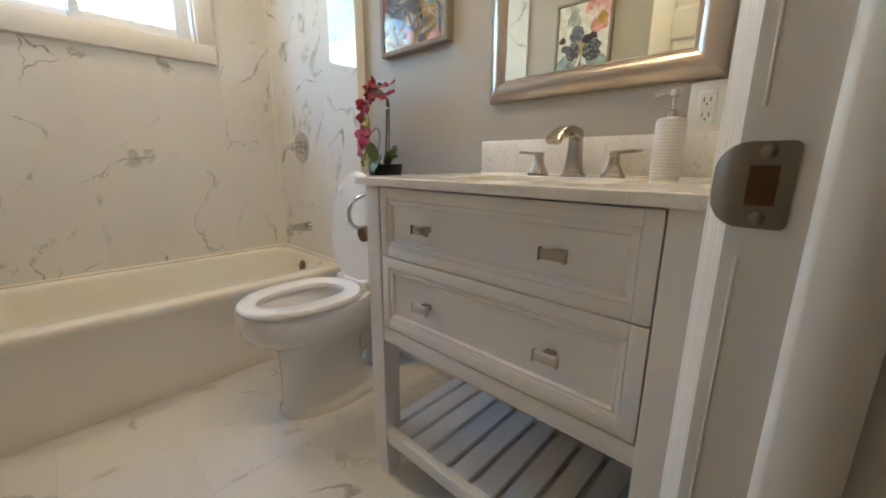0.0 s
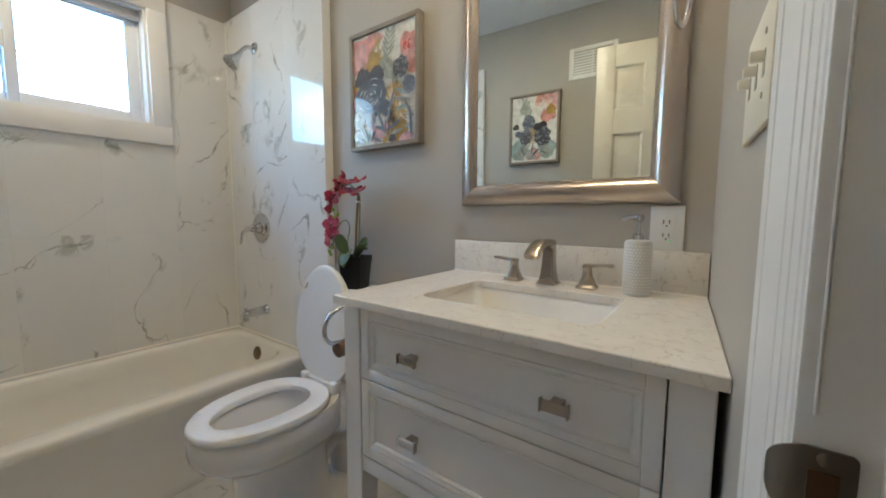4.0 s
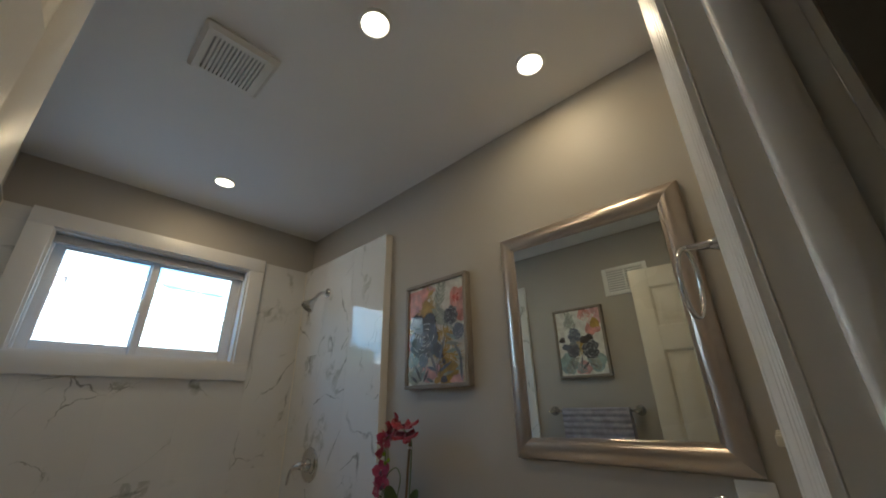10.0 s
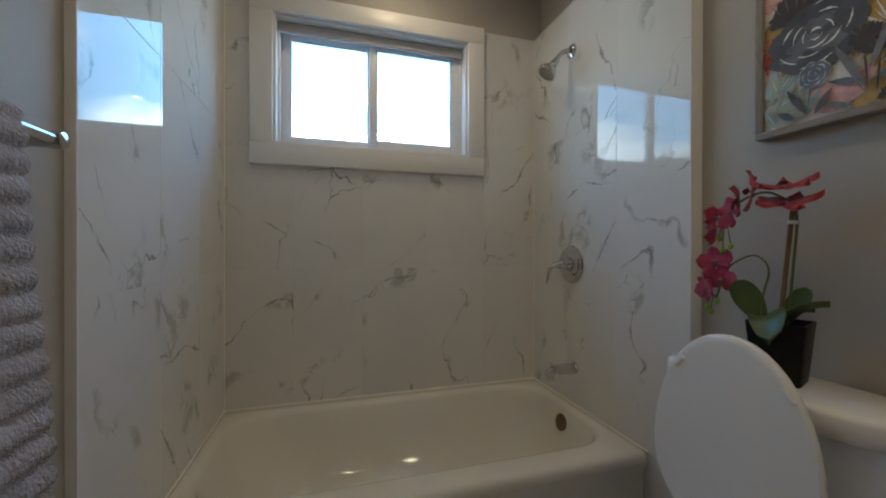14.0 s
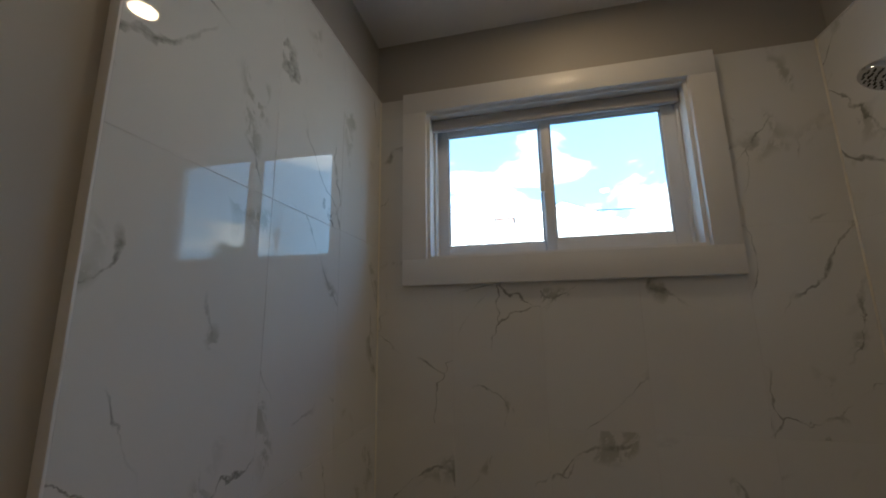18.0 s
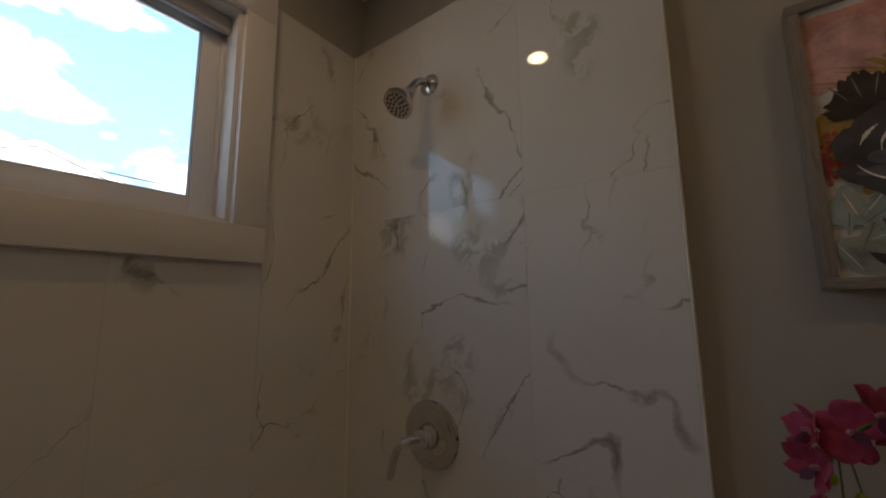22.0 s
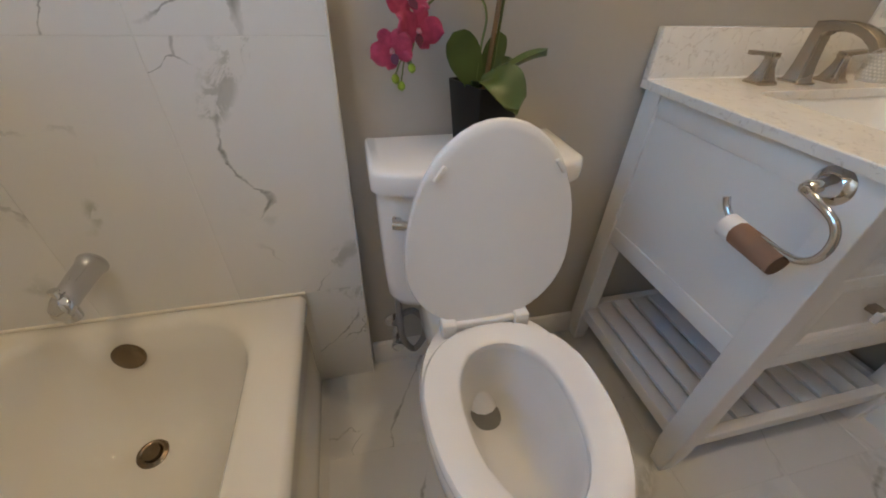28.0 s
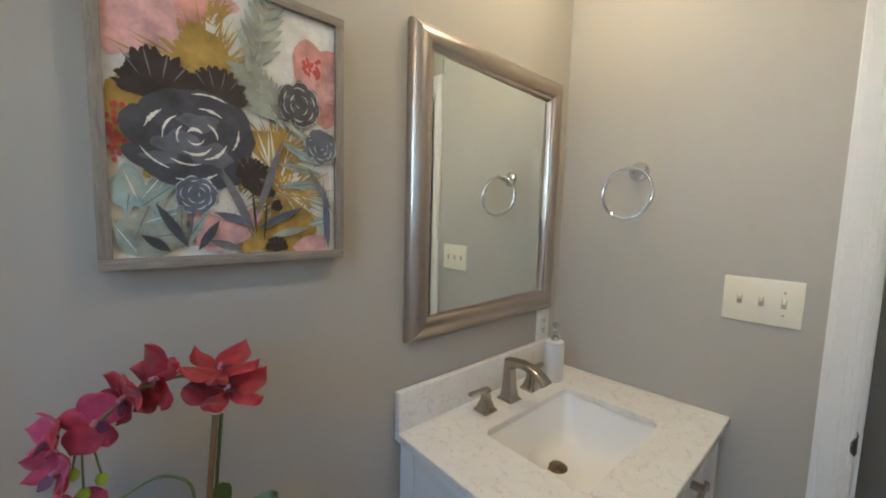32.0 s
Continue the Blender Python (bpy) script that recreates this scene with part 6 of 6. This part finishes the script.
part("cap", box(-11.05, -10.35, -1.85, -1.19, 4.42, 4.49), SIDING, chim, "pale stone cap", 0)
for y in (-1.67, -1.37):
    part("flue", box(-10.82, -10.62, y - 0.09, y + 0.09, 4.49, 4.57), BRICK, chim, "", 0)

pole = thing("utility_pole", (-24, 17, -0.7), "wooden utility pole with crossarm and wires", "utility pole")
part("mast", tube([(-24, 17, -0.7), (-24, 17, 8.6)], 0.16, 10, 0.11), BARK, pole)
part("crossarm", box(-24.06, -23.94, 15.9, 18.1, 7.9, 8.05), BARK, pole)
for k, (dz, y_) in enumerate(((8.1, 16.0), (8.1, 18.0), (6.6, 17.0))):
    part("insulator", lathe([(0.05, 0), (0.06, 0.06), (0.03, 0.12), (0, 0.13)], facing(-24, y_, dz - 0.05, (0, 0, 1)), 8), PORC, pole)
    part("wire", tube(curve([(-24, y_, dz + 0.06), (-21, y_ - 16, dz - 0.7), (-18, y_ - 34, dz + 0.1)]), 0.02, 6), DARK, pole, "black overhead wire")


def tree(x, y, height, seed):
    rng = random.Random(seed)
    t = thing("tree", (x, y, -0.7), "leafy green broadleaf tree in the distance", "tree", "trees behind the houses")
    part("trunk", tube(curve([(x, y, -0.7), (x + 0.1, y, height * 0.3), (x - 0.1, y + 0.1, height * 0.7)]), 0.22, 9, 0.07), BARK, t)
    for k in range(5):
        a = rng.uniform(0, 6.3)
        part("limb", tube([(x, y, height * (0.3 + 0.07 * k)), (x + 1.3 * math.cos(a), y + 1.3 * math.sin(a), height * (0.5 + 0.08 * k))], 0.08, 6, 0.03), BARK, t)
    verts, faces = [], []
    for k in range(1500):
        a, e, r = rng.uniform(0, 6.3), rng.uniform(-0.9, 1.5), rng.uniform(0.45, 1.0) ** 0.6
        lump = 1 + 0.22 * math.sin(3 * a + seed) + 0.18 * math.sin(5 * e + 2 * a)
        c = Vector((x + r * lump * height * 0.30 * math.cos(a) * math.cos(e), y + r * lump * height * 0.30 * math.sin(a) * math.cos(e), height * 0.66 + r * lump * height * 0.30 * math.sin(e)))
        u, v = Vector([rng.gauss(0, 1) for _ in range(3)]).normalized(), Vector([rng.gauss(0, 1) for _ in range(3)]).normalized()
        s = rng.uniform(0.12, 0.24)
        b = len(verts)
        verts += [c + u * s, c + v * s, c - u * s, c - v * s]
        faces.append((b, b + 1, b + 2, b + 3))
    me = bpy.data.meshes.new("crown")
    me.from_pydata([v - t.location for v in verts], [], faces)
    me.materials.append(TREE)
    c_ = new("crown", me)
    c_.parent = t
    tagged(c_, "leafy crown", "", "", "stuff")


for k, (x, y, hgt) in enumerate(((-20, 10.5, 4.6), (-26, 20, 6.2), (-30, 25, 7.0), (-22, -12, 5.0), (-28, -19, 6.5), (-17, 22, 5.5), (-19, -21, 7.6), (-14, -25, 8.4), (-24, -29, 9.0), (-20, 17, 6.4))):
    tree(x, y, hgt, k + 2)

# ---- tiles and joints ----
tile_meshes = {}


def lay(parent, x0, x1, y0, y1, z0, z1, mat, gap):
    """One tile; gap: the axis that is its thickness gets none."""
    d = [x1 - x0, y1 - y0, z1 - z0]
    for k in range(3):
        if k != gap:
            d[k] -= 0.0010
    key = (round(d[0], 3), round(d[1], 3), round(d[2], 3), mat.name)
    if key not in tile_meshes:
        bm = box(-d[0] / 2, d[0] / 2, -d[1] / 2, d[1] / 2, -d[2] / 2, d[2] / 2, 0.0006, 1)
        bmesh.ops.recalc_face_normals(bm, faces=bm.faces)
        me = bpy.data.meshes.new("tile")
        bm.to_mesh(me)
        bm.free()
        me.materials.append(mat)
        tile_meshes[key] = me
    ob = new("tile", tile_meshes[key])
    ob.parent = parent
    ob.location = ((x0 + x1) / 2, (y0 + y1) / 2, (z0 + z1) / 2)


bm = bmesh.new()
add_box(bm, -0.012, -0.0007, LT - 0.02, WY0, 0, 2.178)
add_box(bm, -0.012, -0.0007, WY1, YT + 0.02, 0, 2.178)
add_box(bm, -0.012, -0.0007, WY0, WY1, 0, WZ0)
add_box(bm, -0.012, -0.0007, WY0, WY1, WZ1, 2.178)
structure("tile_bed_window", bm, GROUT, "off-white grout between wall tiles", "wall")
cols = (LT, -1.208, -0.909, -0.606, -0.305, YT)
for y0, y1 in zip(cols, cols[1:]):
    for z0, z1 in zip(ROWS_Z, ROWS_Z[1:]):
        oy0, oy1, oz0, oz1 = max(y0, WY0), min(y1, WY1), max(z0, WZ0), min(z1, WZ1)
        if oy0 >= oy1 or oz0 >= oz1:
            lay(wall_window, -0.0095, 0, y0, y1, z0, z1, TILE, 0)
            continue
        for a in ((y0, y1, z0, oz0), (y0, y1, oz1, z1), (y0, oy0, oz0, oz1), (oy1, y1, oz0, oz1)):
            if a[1] - a[0] > 0.004 and a[3] - a[2] > 0.004:
                lay(wall_window, -0.0095, 0, *a, TILE, 0)
structure("tile_bed_vanity", box(-0.008, 0.905, YT + 0.0007, YW - 0.0005, 0, 2.178), GROUT, "grout bed behind the wall tiles", "wall")
structure("tile_bed_towel", box(-0.008, 0.940, LW + 0.0005, LT - 0.0007, 0, 2.178), GROUT, "grout bed behind the wall tiles", "wall")
for parent, ya, yb, xs in ((wall_vanity, YT, YT + 0.0095, (0.0, 0.291, 0.600, 0.905)), (wall_towel, LT - 0.0095, LT, (0.0, 0.296, 0.602, 0.940))):
    for x0, x1 in zip(xs, xs[1:]):
        for z0, z1 in zip(ROWS_Z, ROWS_Z[1:]):
            lay(parent, x0, x1, ya, yb, z0, z1, TILE, 1)
    lay(parent, 0.758, xs[-1], ya, yb, 0.0, ROWS_Z[0], TILE, 1)
bm = bmesh.new()
add_box(bm, 0.905, 0.909, YT - 0.0015, YW - 0.0005, 0, 2.182, 0.001)
add_box(bm, -0.006, 0.909, YT - 0.0010, YW - 0.0005, 2.1805, 2.184, 0.001)
add_box(bm, 0.940, 0.944, LW + 0.0005, LT + 0.0015, 0, 2.182, 0.001)
add_box(bm, -0.006, 0.944, LW + 0.0005, LT + 0.0010, 2.1805, 2.184, 0.001)
structure("tile_edge_trim", bm, TRIM, "white tile edge strip", "trim", 0)
bm = bmesh.new()
add_tube(bm, [(0.001, YT - 0.001, 0.388), (0.001, YT - 0.001, 2.18)], 0.0035, 8)
add_tube(bm, [(0.001, LT + 0.001, 0.38), (0.001, LT + 0.001, 2.18)], 0.0035, 8)
add_tube(bm, [(0.001, LT, 0.388), (0.001, YT, 0.388)], 0.0048, 8)
add_tube(bm, [(0.0, YT - 0.001, 0.388), (0.757, YT - 0.001, 0.388)], 0.0048, 8)
add_tube(bm, [(0.0, LT + 0.001, 0.388), (0.757, LT + 0.001, 0.388)], 0.0048, 8)
structure("caulk_trim", bm, grained("cream caulk", (0.84, 0.80, 0.70), 0.45, 0.08, 30, 0), "cream caulk bead in the corners", "trim", 60)

row = 0
ys = YW
while ys > LW + 0.01:
    y0 = max(ys - 0.3048, LW)
    xs = 0.764 - (0.305 if row % 2 else 0.0)
    while xs < XE + 0.06:
        a, b = max(xs, 0.764), min(xs + 0.6096, XE + 0.06)
        if b - a > 0.01:
            lay(floor, a, b, y0, ys, -0.006, 0.0, FTILE, 2)
        xs += 0.6096
    ys, row = y0, row + 1
structure("threshold", box(XE + 0.055, XE + 0.068, DY0, DY1, -0.003, 0.004, 0.001), HALLWOOD, "brown wooden threshold strip", "trim")

hall_floor = bpy.data.objects["hall_floor"]
hall_floor.location.z = 0.0
for k in range(14):
    y0 = -1.75 + k * 0.127
    for x0, x1 in ((XE + 0.07, XE + 0.42), (XE + 0.42, XE + 1.19)):
        lay(hall_floor, x0, x1, y0, y0 + 0.127, -0.004, 0.004, HALLWOOD, 2)
